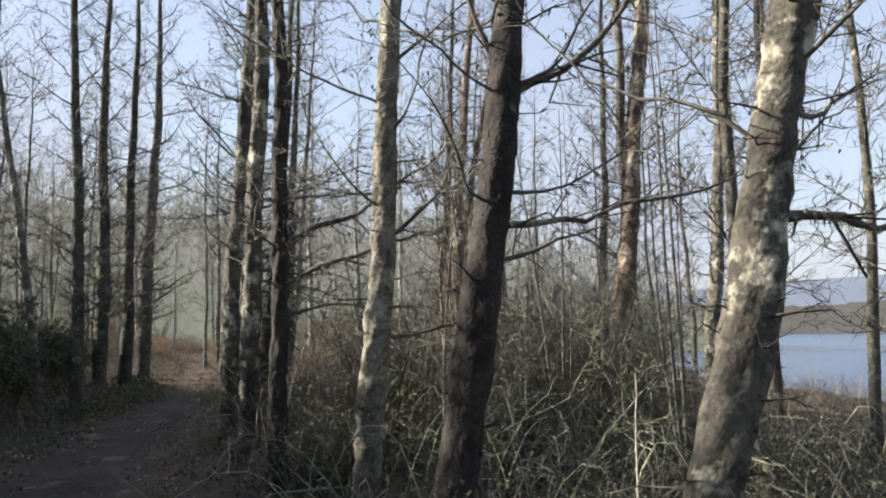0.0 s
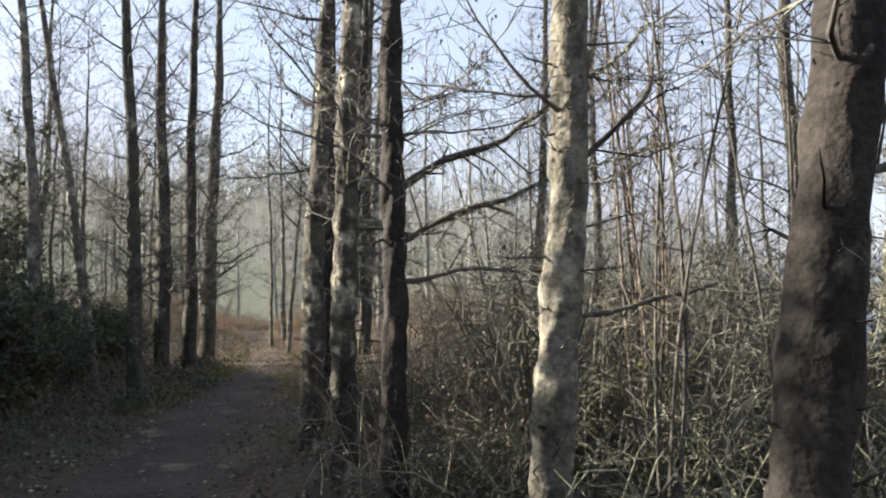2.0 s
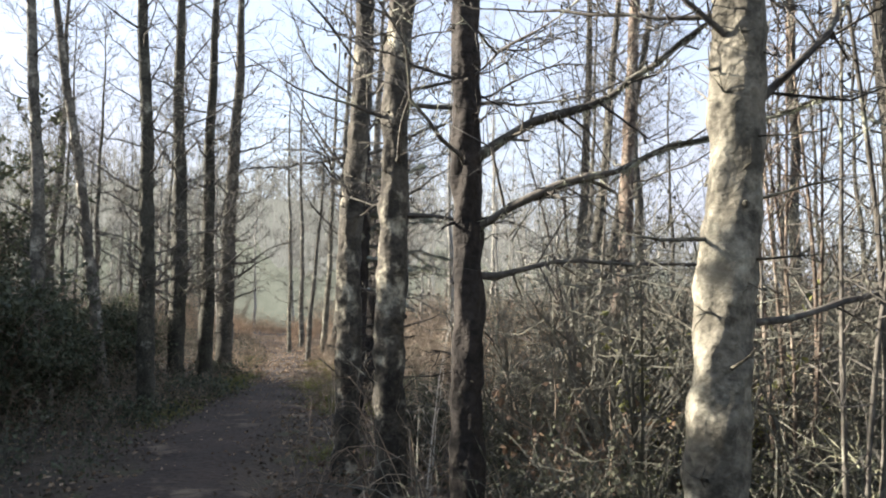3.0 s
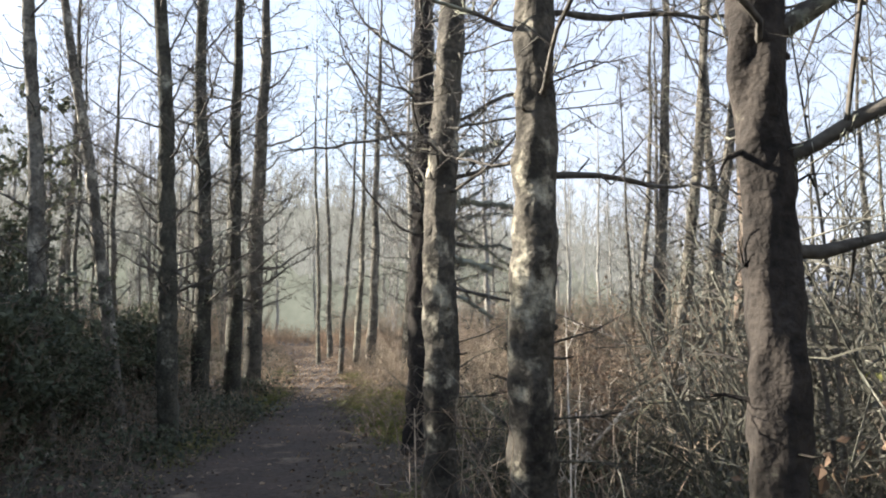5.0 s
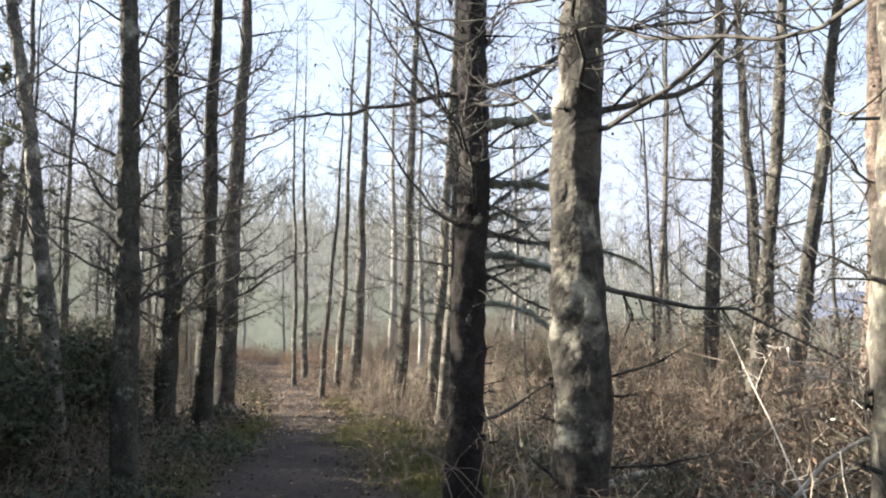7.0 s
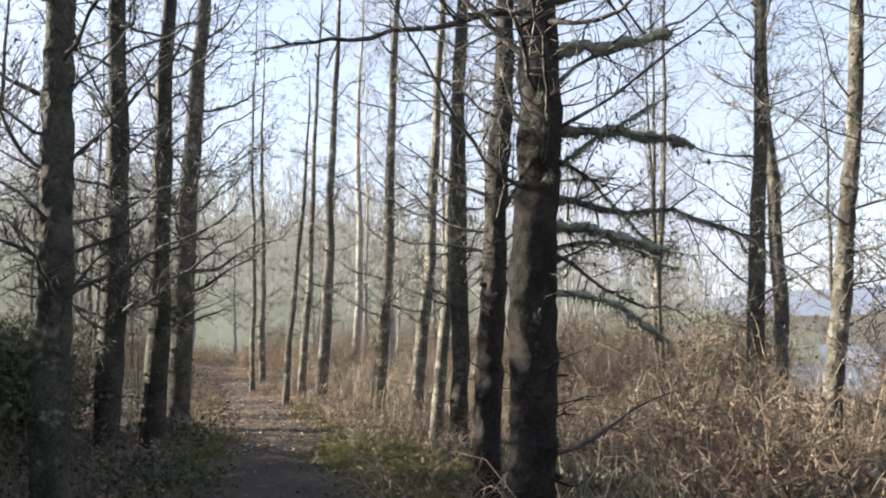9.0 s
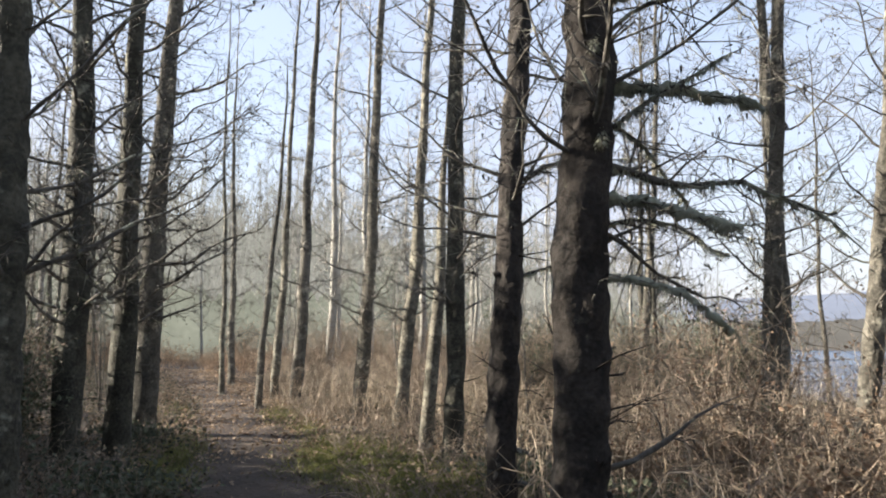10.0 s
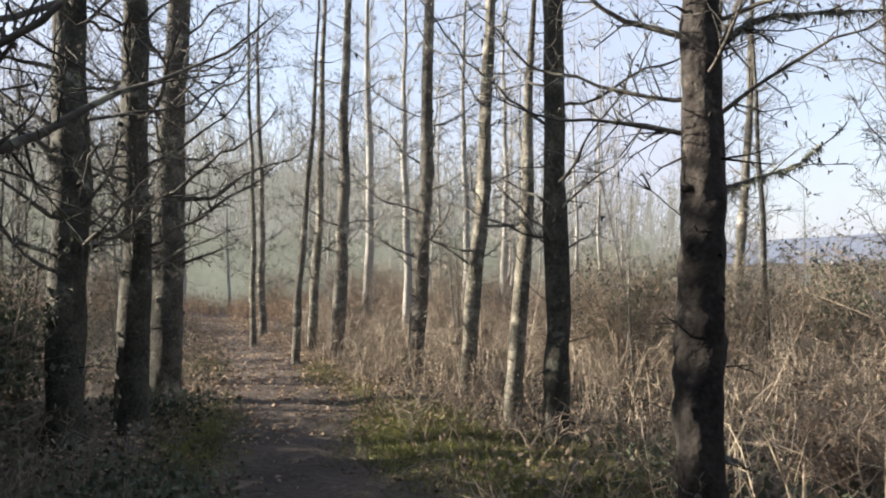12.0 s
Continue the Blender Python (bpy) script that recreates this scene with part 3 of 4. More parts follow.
EXTRA = {
    "c": ((2.2, (1.55, -0.9, 1.25), 0.03, 0.1, 0, 0.9, 0.4), (1.85, (1.7, -0.75, 0.9), 0.026, 0.15, 0, 0.9, 0.45), (1.62, (1.5, -0.5, 0.15), 0.02, 0.3, 1.6, 0.8)),
    "a": ((3.45, (-1.9, 0.9, 0.05), 0.03, 0.1, 0.1, 0.9), (2.72, (1.05, -0.15, 0.02), 0.022, 0, 0.0, 0.6, 1.6), (2.55, (1.5, 0.5, -0.2), 0.014, 0, 0.3, 1.2, 0.5), (2.3, (1.7, 0.05, 0.12), 0.024, 0, 0.55, 1.0, 0.6), (2.12, (0.8, -0.3, 0.15), 0.02, 0, 0.5, 0.9, 1.5), (1.98, (1.5, 0.6, 0.3), 0.015, 0, 0.9, 1.2, 0.5), (2.42, (0.7, -0.5, 0.25), 0.013, 0.2, 0.2, 1.2, 0.5), (1.75, (0.9, -0.2, -0.05), 0.012, 0, 0.5, 1.2, 0.9), (1.85, (0.7, 0.1, 0.1), 0.016, 0, 0.2, 0.8), (3.12, (0.95, -0.2, 0.3), 0.028, 0, 0, 0.5, 0.8), (2.6, (0.03, -0.19, -0.22), 0.04, 0, 0.3, 0, 0.4), (3.0, (-0.02, -0.2, -0.12), 0.03, 0, 0.3, 0, 0.25), (3.5, (2.6, 0.4, 0.7), 0.03, 0.2, 0.5, 0.9), (2.0, (1.4, 0.5, -0.2), 0.016, 0, 0.3, 1), (0.75, (0.9, -0.1, 0.3), 0.02, 0.2, 0, 0.4)),
    "R3": ((2.08, (1.9, 0.1, 0.28), 0.026, 0.0, 0.0, 0.8), (2.85, (1.7, 0.3, 1.35), 0.034, 0.1, 0.0, 0.9), (1.83, (0.9, 0.2, 0.05), 0.02, 0.0, 0.0, 0.7), (2.9, (-0.5, 0.2, 1.3), 0.03, 0.2, 0, 0.8)),
    "b": ((2.9, (2.6, 0.2, 0.75), 0.02, 0.0, 0.4, 0.9), (2.1, (1.3, 0.3, -0.1), 0.018, 0, 0.5, 1.0)),
    "R4": ((1.95, (1.5, 0.3, 0.05), 0.03, 0, 0.5, 1.0, 0.3), (2.5, (1.2, 0.5, 0.6), 0.02, 0.1, 0, 1.1)),
    "e": ((0.62, (0.2, -0.04, -0.08), 0.05, 0, 0, 0.9), (0.4, (0.22, -0.1, -0.1), 0.055, 0, 0, 0.9), (0.5, (-0.1, -0.14, -0.06), 0.05, 0, 0, 0.6), (1.9, (1.0, 0.2, 0.3), 0.018, 0.1, 0, 1.2, 0.5), (2.2, (-1.1, 0.3, 0.3), 0.018, 0.1, 0, 1.2), (2.7, (1.2, -0.1, 0.3), 0.02, 0, 0.3, 1.1, 0.6)),
    "d": ((2.4, (1.3, 0.2, 0.6), 0.02, 0.1, 0.0, 1), (1.7, (1.1, -0.1, -0.15), 0.016, 0, 0.3, 1)),
    "R2": ((2.1, (1.0, 0.4, 0.9), 0.022, 0.2, 0, 1), (1.35, (1.2, 0.4, 0.2), 0.02, 0.2, 0.5, 1)),
}
for q, (key, x, y, lean, d, height, bark, label, n) in enumerate(MAIN):
    big = 0.17 if key == "c" else 0.08 if key == "R3" else 0.12
    tree(x, y, lean, d, height, 100 + q, bark, label, int(n * 1.25) if y > 12 else n, 2.3 if key in EXTRA else 1.6, (2.5 if key[0] == "L" else 2.1) if y > 12 else 1.9, 24 if y < 18 else 16, EXTRA.get(key, ()), lumps=big)


# ---- woods around ----
def plain_tree(seed, d, height, limbs, low, spread):
    """One background tree: trunk and crown."""
    rng = np.random.default_rng(seed)
    root = tagged(new("tree"), "bare slender alder in the winter woods", "tree", "woods around")
    line = trunk_line(rng, (rng.uniform(-0.04, 0.04), 0.0), height, 0.05)
    part("trunk", trunk_mesh(rng, line, d, height, 8, GREYBARK), root)
    s = Soup()
    az = 0.0
    for q in range(limbs):
        h = low + (height * 0.95 - low) * q / limbs
        az += 2.4 + rng.uniform(-0.5, 0.5)
        f = (h - low) / (height - low)
        el = radians(rng.uniform(10, 40) + 25 * f)
        c = np.array([np.interp(h, line[:, 2], line[:, e]) for e in range(3)])
        ln = spread * rng.uniform(0.6, 1.2) * (1 - 0.6 * f)
        way = np.array([math.cos(az) * math.cos(el), math.sin(az) * math.cos(el), math.sin(el)])
        pts = [c]
        for e in range(4):
            way = unit(way + np.array([0, 0, 0.1]) + rng.normal(size=3) * 0.2)
            pts.append(pts[-1] + way * ln / 4)
        pts = np.array(pts)
        tube(s, pts, d * 0.08 * np.array([1, 0.8, 0.6, 0.4, 0.15]), 3)
        n = int(ln * 9) + 3
        g = rng.uniform(0.1, 0.98, n) * 4
        at = np.stack([np.interp(g, range(5), pts[:, e]) for e in range(3)], -1)
        l2 = rng.uniform(0.2, 0.75, n) * (1.15 - g / 5)
        mid, tip = twigs(s, at, way * 0.7 + rng.normal(size=(n, 3)) * 0.7, l2, np.full(n, 0.006), rng.normal(size=(n, 3)) * 0.09)
        m = n * 2
        pick = rng.integers(0, n, m)
        twigs(s, mid[pick], (tip - at)[pick] + rng.normal(size=(m, 3)) * 0.3, rng.uniform(0.12, 0.4, m), np.full(m, 0.0045), rng.normal(size=(m, 3)) * 0.03)
    part("crown", s.mesh("crown", LIMB), root)
    return root


rng = np.random.default_rng(11)
kinds = [plain_tree(500 + q, d, hh, n, lo, sp) for q, (d, hh, n, lo, sp) in enumerate(((0.14, 11, 30, 1.5, 1.6), (0.2, 14, 36, 2.0, 1.9), (0.11, 9, 26, 1.2, 1.4), (0.24, 15, 38, 2.4, 2.1), (0.16, 12, 32, 1.0, 1.8), (0.09, 7.5, 22, 0.8, 1.2)))]
spots = []


def haze_paled(src):
    """A tree of the same shape, paled to stand in for haze."""
    root = tagged(new("tree"), "bare alder in the far woods, paled for haze", "tree", "woods around")
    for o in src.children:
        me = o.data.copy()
        me.materials[0] = HAZEPALE
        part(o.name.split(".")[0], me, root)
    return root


pale_kinds = [haze_paled(k) for k in kinds]


def stand(count, x0, x1, y0, y1, gap, keep, kinds=kinds):
    """Spread trees over a stretch of the plan, apart from one another."""
    made = 0
    for _ in range(count * 30):
        if made >= count:
            return
        x, y = rng.uniform(x0, x1), rng.uniform(y0, y1)
        if not keep(x, y) or any((x - a) ** 2 + (y - b) ** 2 < gap * gap for a, b in spots):
            continue
        spots.append((x, y))
        made += 1
        src = kinds[int(rng.integers(0, len(kinds)))]
        m = pose(x, y, float(ground_z(x, y)) - 0.05, 0, 0, rng.uniform(0, 360)) @ Matrix.Scale(rng.uniform(0.85, 1.2), 4)
        if made <= len(kinds) and src.location.length == 0 and src.name not in placed:
            placed.add(src.name)
            src.matrix_basis = m
        else:
            copy_thing(src, m)


placed = set()
spots += [(t[1], t[2]) for t in MAIN]
stand(4, -11, -6.0, 15, 24, 1.6, lambda x, y: True)
stand(12, -9.5, -4.6, 24, 42, 1.8, lambda x, y: x < trail_x(y) - 3.2)
stand(3, 6.0, 8.5, 6.5, 9.5, 1.2, lambda x, y: True, [kinds[0], kinds[2], kinds[5]])
stand(10, -15, -5.2, 28, 48, 2.2, lambda x, y: x < trail_x(y) - 4)
stand(18, -18, -4.6, 2, 19, 1.6, lambda x, y: x < trail_x(y) - 3.6)
stand(6, -26, -9.5, 20, 44, 2.4, lambda x, y: True)           # left of the path
stand(14, -16, -5.5, -14, 4, 2.0, lambda x, y: True)                          # behind and left
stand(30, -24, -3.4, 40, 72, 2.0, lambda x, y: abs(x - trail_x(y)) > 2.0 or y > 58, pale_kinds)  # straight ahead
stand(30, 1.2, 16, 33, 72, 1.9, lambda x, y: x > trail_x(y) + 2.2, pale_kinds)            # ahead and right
stand(11, 6.5, 14, 4, 31, 1.9, lambda x, y: True)                            # thin trees towards the lake
stand(4, 5.0, 9, 12, 30, 1.8, lambda x, y: True)
for q, src in enumerate(kinds + pale_kinds):
    if src.name not in placed:
        src.matrix_basis = pose(-9.5 - 2 * q, -6.0 - q, 0.2)


# far trees, their haze painted as a pale glow
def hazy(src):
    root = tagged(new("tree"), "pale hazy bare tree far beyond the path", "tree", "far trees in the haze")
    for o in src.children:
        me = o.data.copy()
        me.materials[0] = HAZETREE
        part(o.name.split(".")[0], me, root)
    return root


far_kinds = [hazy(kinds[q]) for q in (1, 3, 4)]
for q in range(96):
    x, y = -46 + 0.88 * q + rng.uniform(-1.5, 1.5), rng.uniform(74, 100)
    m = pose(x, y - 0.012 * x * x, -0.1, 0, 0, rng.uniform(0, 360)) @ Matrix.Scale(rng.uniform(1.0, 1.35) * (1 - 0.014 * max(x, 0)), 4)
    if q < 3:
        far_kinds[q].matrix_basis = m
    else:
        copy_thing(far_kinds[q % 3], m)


# a mesh of bare crowns along the far rise, glowing pale for haze
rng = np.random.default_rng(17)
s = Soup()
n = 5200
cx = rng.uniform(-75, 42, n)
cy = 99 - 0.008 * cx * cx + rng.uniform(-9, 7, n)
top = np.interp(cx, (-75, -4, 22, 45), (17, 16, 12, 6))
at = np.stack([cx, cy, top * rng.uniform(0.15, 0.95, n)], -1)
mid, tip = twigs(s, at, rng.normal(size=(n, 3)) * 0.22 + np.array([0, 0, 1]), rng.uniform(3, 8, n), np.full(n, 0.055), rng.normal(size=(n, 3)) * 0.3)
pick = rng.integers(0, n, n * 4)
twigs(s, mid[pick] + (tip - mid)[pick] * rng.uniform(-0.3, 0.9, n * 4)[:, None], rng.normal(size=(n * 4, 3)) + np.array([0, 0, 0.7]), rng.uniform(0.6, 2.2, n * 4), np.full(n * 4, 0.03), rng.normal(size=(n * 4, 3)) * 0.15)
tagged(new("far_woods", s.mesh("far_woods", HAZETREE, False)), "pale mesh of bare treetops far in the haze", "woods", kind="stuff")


# ---- thin saplings and dead wood ----
def sapling(x, y, seed, stems, height, mat, label):
    rng = np.random.default_rng(seed)
    root = tagged(new("sapling"), label, "sapling", "thin saplings in the brush")
    root.location = (x, y, float(ground_z(x, y)))
    for q in range(stems):
        a, tilt, hh = rng.uniform(0, 6.28), rng.uniform(0.02, 0.14), height * rng.uniform(0.7, 1.1)
        z = np.linspace(-0.05, hh, 10)
        bend = rng.normal(size=2) * 0.05
        px = math.cos(a) * (0.04 + tilt * z) + bend[0] * np.sin(z * 1.3)
        py = math.sin(a) * (0.04 + tilt * z) + bend[1] * np.sin(z * 1.1)
        pts = np.stack([px, py, z], -1)
        s = Soup()
        tube(s, pts, 0.016 * rng.uniform(0.7, 1.3) * (1 - 0.8 * np.linspace(0, 1, 10)), 5)
        n = int(hh * 7)
        g = rng.uniform(1.5, 8.9, n)
        at = np.stack([np.interp(g, range(10), pts[:, e]) for e in range(3)], -1)
        mid, tip = twigs(s, at, rng.normal(size=(n, 3)) + np.array([0, 0, 0.9]), rng.uniform(0.2, 0.7, n), np.full(n, 0.0045), rng.normal(size=(n, 3)) * 0.04)
        pick = rng.integers(0, n, n * 2)
        twigs(s, mid[pick], rng.normal(size=(n * 2, 3)) + np.array([0, 0, 0.6]), rng.uniform(0.08, 0.3, n * 2), np.full(n * 2, 0.0028), rng.normal(size=(n * 2, 3)) * 0.02)
        part("stem", s.mesh("stem", mat), root)
    return root


for q, (x, y, n, hh) in enumerate(((3.3, 8.3, 5, 4.6), (3.0, 7.4, 3, 4.0), (3.7, 9.2, 4, 5.0), (4.4, 8.4, 3, 4.4), (2.6, 9.6, 3, 3.4), (4.9, 6.9, 4, 4.5), (5.2, 12.4, 3, 4.2), (6.6, 15.5, 4, 4.4), (2.6, 26.6, 3, 3.2), (3.4, 21.5, 3, 3.0), (-3.4, 12.5, 4, 3.6), (-4.0, 18.2, 4, 4.0), (-3.6, 23.5, 4, 4.2), (-3.2, 27.5, 4, 4.0))):
    sapling(x, y, 700 + q, n, hh, RED if q in (0, 2) else LIMB, "reddish many-stemmed sapling in the brush" if q in (0, 2) else "thin bare many-stemmed sapling in the brush")


def fallen(name, pts, r, seed, mat, label, twig, n_side):
    """A dead branch or log that lies in the brush, with broken side shoots."""
    rng = np.random.default_rng(seed)
    root = tagged(new(name), label, "dead branch" if r < 0.04 else "log")
    pts = np.array(pts, float)
    k = 14
    s_ = np.linspace(0, len(pts) - 1, k)
    line = np.stack([np.interp(s_, range(len(pts)), pts[:, e]) for e in range(3)], -1) + rng.normal(size=(k, 3)) * r * 0.4
    root.location = line[0]
    line = line - line[0]
    s = Soup()
    tube(s, line, r * (1 - 0.7 * np.linspace(0, 1, k)), 8, 1 + rng.normal(size=(k, 8)) * 0.07)
    part("stem" if r < 0.04 else "trunk", s.mesh("stem", mat), root)
    for q in range(n_side):
        i = rng.integers(2, k - 1)
        d = unit(line[i] - line[i - 1] + rng.normal(size=3) * 0.7 + np.array([0, 0, 0.25]))
        me, _ = limb_mesh(rng, line[i], d, twig * rng.uniform(0.5, 1.2), r * 0.4, 0.0, 0.8, 0.2, 4, mat)
        part("side_branch", me, root)
    return root


fallen("fallen_branch", ((1.95, 12.6, 0.05), (2.7, 12.35, 0.95), (3.5, 12.2, 1.18), (4.7, 11.9, 1.62)), 0.015, 801, DEAD, "bleached dead branch fallen across the brush", 0.9, 9)
fallen("fallen_branch", ((2.6, 13.2, 0.1), (3.6, 12.9, 0.8), (5.2, 12.4, 1.25)), 0.013, 802, DEAD, "bleached dead branch fallen across the brush", 0.8, 7)
fallen("dead_cane", ((1.68, 10.6, 0.0), (1.85, 11.3, 0.85), (2.15, 12.5, 1.6)), 0.008, 803, DEAD, "thin pale dead cane leaning in the brush", 0.3, 3)
fallen("dead_cane", ((1.72, 10.75, 0.0), (1.8, 11.0, 0.55), (1.9, 11.2, 1.1)), 0.007, 804, DEAD, "thin pale dead cane leaning in the brush", 0.25, 2)
fallen("dead_cane", ((3.25, 4.45, 0.0), (3.2, 4.4, 0.7), (3.22, 4.42, 1.32)), 0.008, 805, DEAD, "thin pale dead cane standing in the brush", 0.2, 1)
fallen("fallen_log", ((1.6, 14.55, 0.12), (2.8, 14.8, 0.42), (5.2, 15.5, 0.95)), 0.06, 806, BARK, "dark mossy fallen log lying in the brush", 0.8, 5)
fallen("fallen_log", ((1.5, 13.9, 0.1), (2.4, 13.8, 0.2), (3.4, 13.5, 0.3)), 0.045, 807, BARK, "dark mossy fallen log lying in the brush", 0.6, 4)
fallen("fallen_branch", ((3.0, 7.9, 0.05), (3.5, 7.7, 0.6), (4.2, 7.4, 1.0)), 0.014, 808, MOSSWOOD, "mossy grey-green branch in tangled brush", 0.9, 12)
fallen("fallen_branch", ((3.4, 6.2, 0.05), (4.0, 6.6, 0.7), (4.8, 7.3, 1.1)), 0.014, 809, MOSSWOOD, "mossy grey-green branch in tangled brush", 0.9, 12)


# a broken, leaning snag among the thin alders
snag = tree(1.81, 21.13, (0.066, 0.0), 0.17, 3.9, 850, PALE, "broken pale alder snag leaning in dry stems", 5, 1.2, 0.9, 12, name="tree_snag")


# ---- undergrowth ----
def scatter(rng, n, x0, x1, y0, y1, keep):
    x, y = rng.uniform(x0, x1, n * 3), rng.uniform(y0, y1, n * 3)
    ok = keep(x, y)
    x, y = x[ok][:n], y[ok][:n]
    return np.stack([x, y, ground_z(x, y) - 0.02], -1)


def brush(name, label, mat, rng, at, height, lean, side, radius):
    """Upright dry stems with side shoots."""
    n = len(at)
    s = Soup()
    h = height * rng.uniform(0.45, 1.15, n)
    way = rng.normal(size=(n, 3)) * lean + np.array([0, 0, 1.0])
    mid, tip = twigs(s, at, way, h, radius * rng.uniform(0.7, 1.4, n), rng.normal(size=(n, 3)) * 0.2 * h[:, None])
    m = n * side
    if m:
        pick, g = rng.integers(0, n, m), rng.uniform(0.0, 0.9, m)[:, None]
        twigs(s, mid[pick] + (tip - mid)[pick] * g, rng.normal(size=(m, 3)) + np.array([0, 0, 0.7]), rng.uniform(0.08, 0.36, m), np.full(m, radius * 0.6), rng.normal(size=(m, 3)) * 0.05)
    ob = new(name, s.mesh(name, mat, False))
    tagged(ob, label, "undergrowth", kind="stuff")
    return mid, tip


def arches(name, label, mat, rng, at, reach, height, radius):
    """Arching canes: five-point bows with three sides."""
    s = Soup()
    for p in at:
        a, ln, hh = rng.uniform(0, 6.28), reach * rng.uniform(0.5, 1.3), height * rng.uniform(0.5, 1.2)
        f = np.linspace(0, 1, 7)
        b = rng.normal() * 0.25
        pts = p + np.stack([math.cos(a) * ln * f - math.sin(a) * b * f * f, math.sin(a) * ln * f + math.cos(a) * b * f * f, hh * (2.6 * f - 2.2 * f * f) * 1.25], -1)
        tube(s, pts, radius * (1 - 0.7 * f), 3)
        n = 5
        g = rng.uniform(1, 6, n)
        st = np.stack([np.interp(g, range(7), pts[:, e]) for e in range(3)], -1)
        twigs(s, st, rng.normal(size=(n, 3)) + np.array([0, 0, 0.5]), rng.uniform(0.1, 0.4, n), np.full(n, radius * 0.5), rng.normal(size=(n, 3)) * 0.05)
    tagged(new(name, s.mesh(name, mat, False)), label, "undergrowth", kind="stuff")


rng = np.random.default_rng(21)


def open_bank(x, y):
    """The stretch of low growth between the first trees and the lake."""
    u, v = np.asarray(x) - 1.6, np.asarray(y) - 1.8
    return (u > 0.46 * v) & (u < 1.3 * v) & (x > 4.6) & (v < 34)


verge = lambda y: 1.0 * step(12.5, 16.0, y) * (1 - step(20.5, 26.0, y))      # a low mossy strip beside the path
off_trail = lambda x, y, a: x - trail_x(y) > a + 0.25 * np.sin(y * 1.7) + verge(y)
right = lambda a: (lambda x, y: off_trail(x, y, a))
left = lambda a: (lambda x, y: trail_x(y) - x > a + 0.25 * np.sin(y * 1.3 + 1))

for y0, y1 in ((1.5, 9), (9, 14), (14, 20), (20, 27), (27, 36), (36, 48)):
    area = (y1 - y0)
    dark = y0 < 8
    leafy = y0 < 13
    at = scatter(rng, int(area * (150 if y0 < 20 else 100)), 0, 7.0, y0, y1, right(0.85))
    off = at[:, 0] - trail_x(at[:, 1]) - verge(at[:, 1])
    tall = np.where(open_bank(at[:, 0], at[:, 1]), 0.55, 1.0) * (0.16 + 0.75 * step(1.1, 3.6, off)) * (0.75 + 0.4 * np.sin(at[:, 0] * 2.3 + at[:, 1] * 1.1) * np.sin(at[:, 1] * 1.9))
    mid, tip = brush("dry_brush", "dark tangled twiggy brush under the trees" if dark else "tangled brown dry stems and shoots beside the path", TANGLE if dark else CANE if leafy else STRAW, rng, at, tall, 0.5, 4, 0.004)
    s = Soup()
    n = int(len(at) * (9 if dark else 4 if leafy else 2.5))
    pick = rng.integers(0, len(at), n)
    leaves(s, at[pick] + (tip - at)[pick] * rng.uniform(0.05, 1, n)[:, None] + rng.normal(size=(n, 3)) * 0.08, rng.normal(size=(n, 3)), rng.uniform(0.02, 0.06, n), rng)
    # before y = 20 the clinging leaves are darkened for shaded brush
    tagged(new("withered_leaves", s.mesh("withered_leaves", DARKLEAF if dark else BROWNLEAF if y0 < 20 else LITTER, False)), "withered leaves clinging to the brush", "leaves", kind="stuff")
    # a low layer of leaves, dark to imitate shaded gaps, and pale stalks that stand above it
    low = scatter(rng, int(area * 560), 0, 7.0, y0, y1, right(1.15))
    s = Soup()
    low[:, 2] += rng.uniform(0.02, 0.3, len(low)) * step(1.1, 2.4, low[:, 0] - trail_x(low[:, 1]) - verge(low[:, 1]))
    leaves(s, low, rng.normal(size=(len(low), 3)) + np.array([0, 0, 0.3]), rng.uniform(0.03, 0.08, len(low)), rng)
    tagged(new("low_leaves", s.mesh("low_leaves", DARKLEAF, False)), "withered leaves low in the brush, darkened for shaded gaps", "leaves", kind="stuff")
    if not dark:
        st = scatter(rng, int(area * (30 if leafy else 48 if y0 < 20 else 70)), 0, 8.0, y0, y1, right(1.25))
        off = st[:, 0] - trail_x(st[:, 1]) - verge(st[:, 1])
        keep_ = np.sin(st[:, 0] * 2.9 + 0.7 * st[:, 1]) * np.sin(st[:, 1] * 2.1 - st[:, 0]) > -0.25
        st, off = st[keep_], off[keep_]
        brush("stalks", "pale dry stalks standing in brown brush", STALK, rng, st, 0.35 + 0.85 * step(1.2, 3.2, off), 0.28, 2, 0.0065)
        dry = scatter(rng, int(area * (14 if leafy else 18 if y0 < 20 else 40)), 0, 7.0, y0, y1, lambda x, y: off_trail(x, y, 1.25) & (np.sin(x * 2.1 + y) * np.sin(y * 1.7 - x) > -0.1))
        arches("dry_grass", "bleached drooping blades of tall dry grass", STALK, rng, dry, 0.5, 0.75, 0.006)
    arches("bramble", "arching grey-green mossy canes" if dark else "arching brown bramble canes", TANGLE if dark else CANE, rng, scatter(rng, int(area * 34), 0, 6.5, y0, y1, right(1.3)), 1.2, 0.8, 0.005)
arches("lichened_twigs", "grey-green lichened twigs drooping over the brush", MOSSWOOD, rng, scatter(rng, 90, 2, 6, 5, 12, right(1.6)), 0.9, 0.95, 0.006)
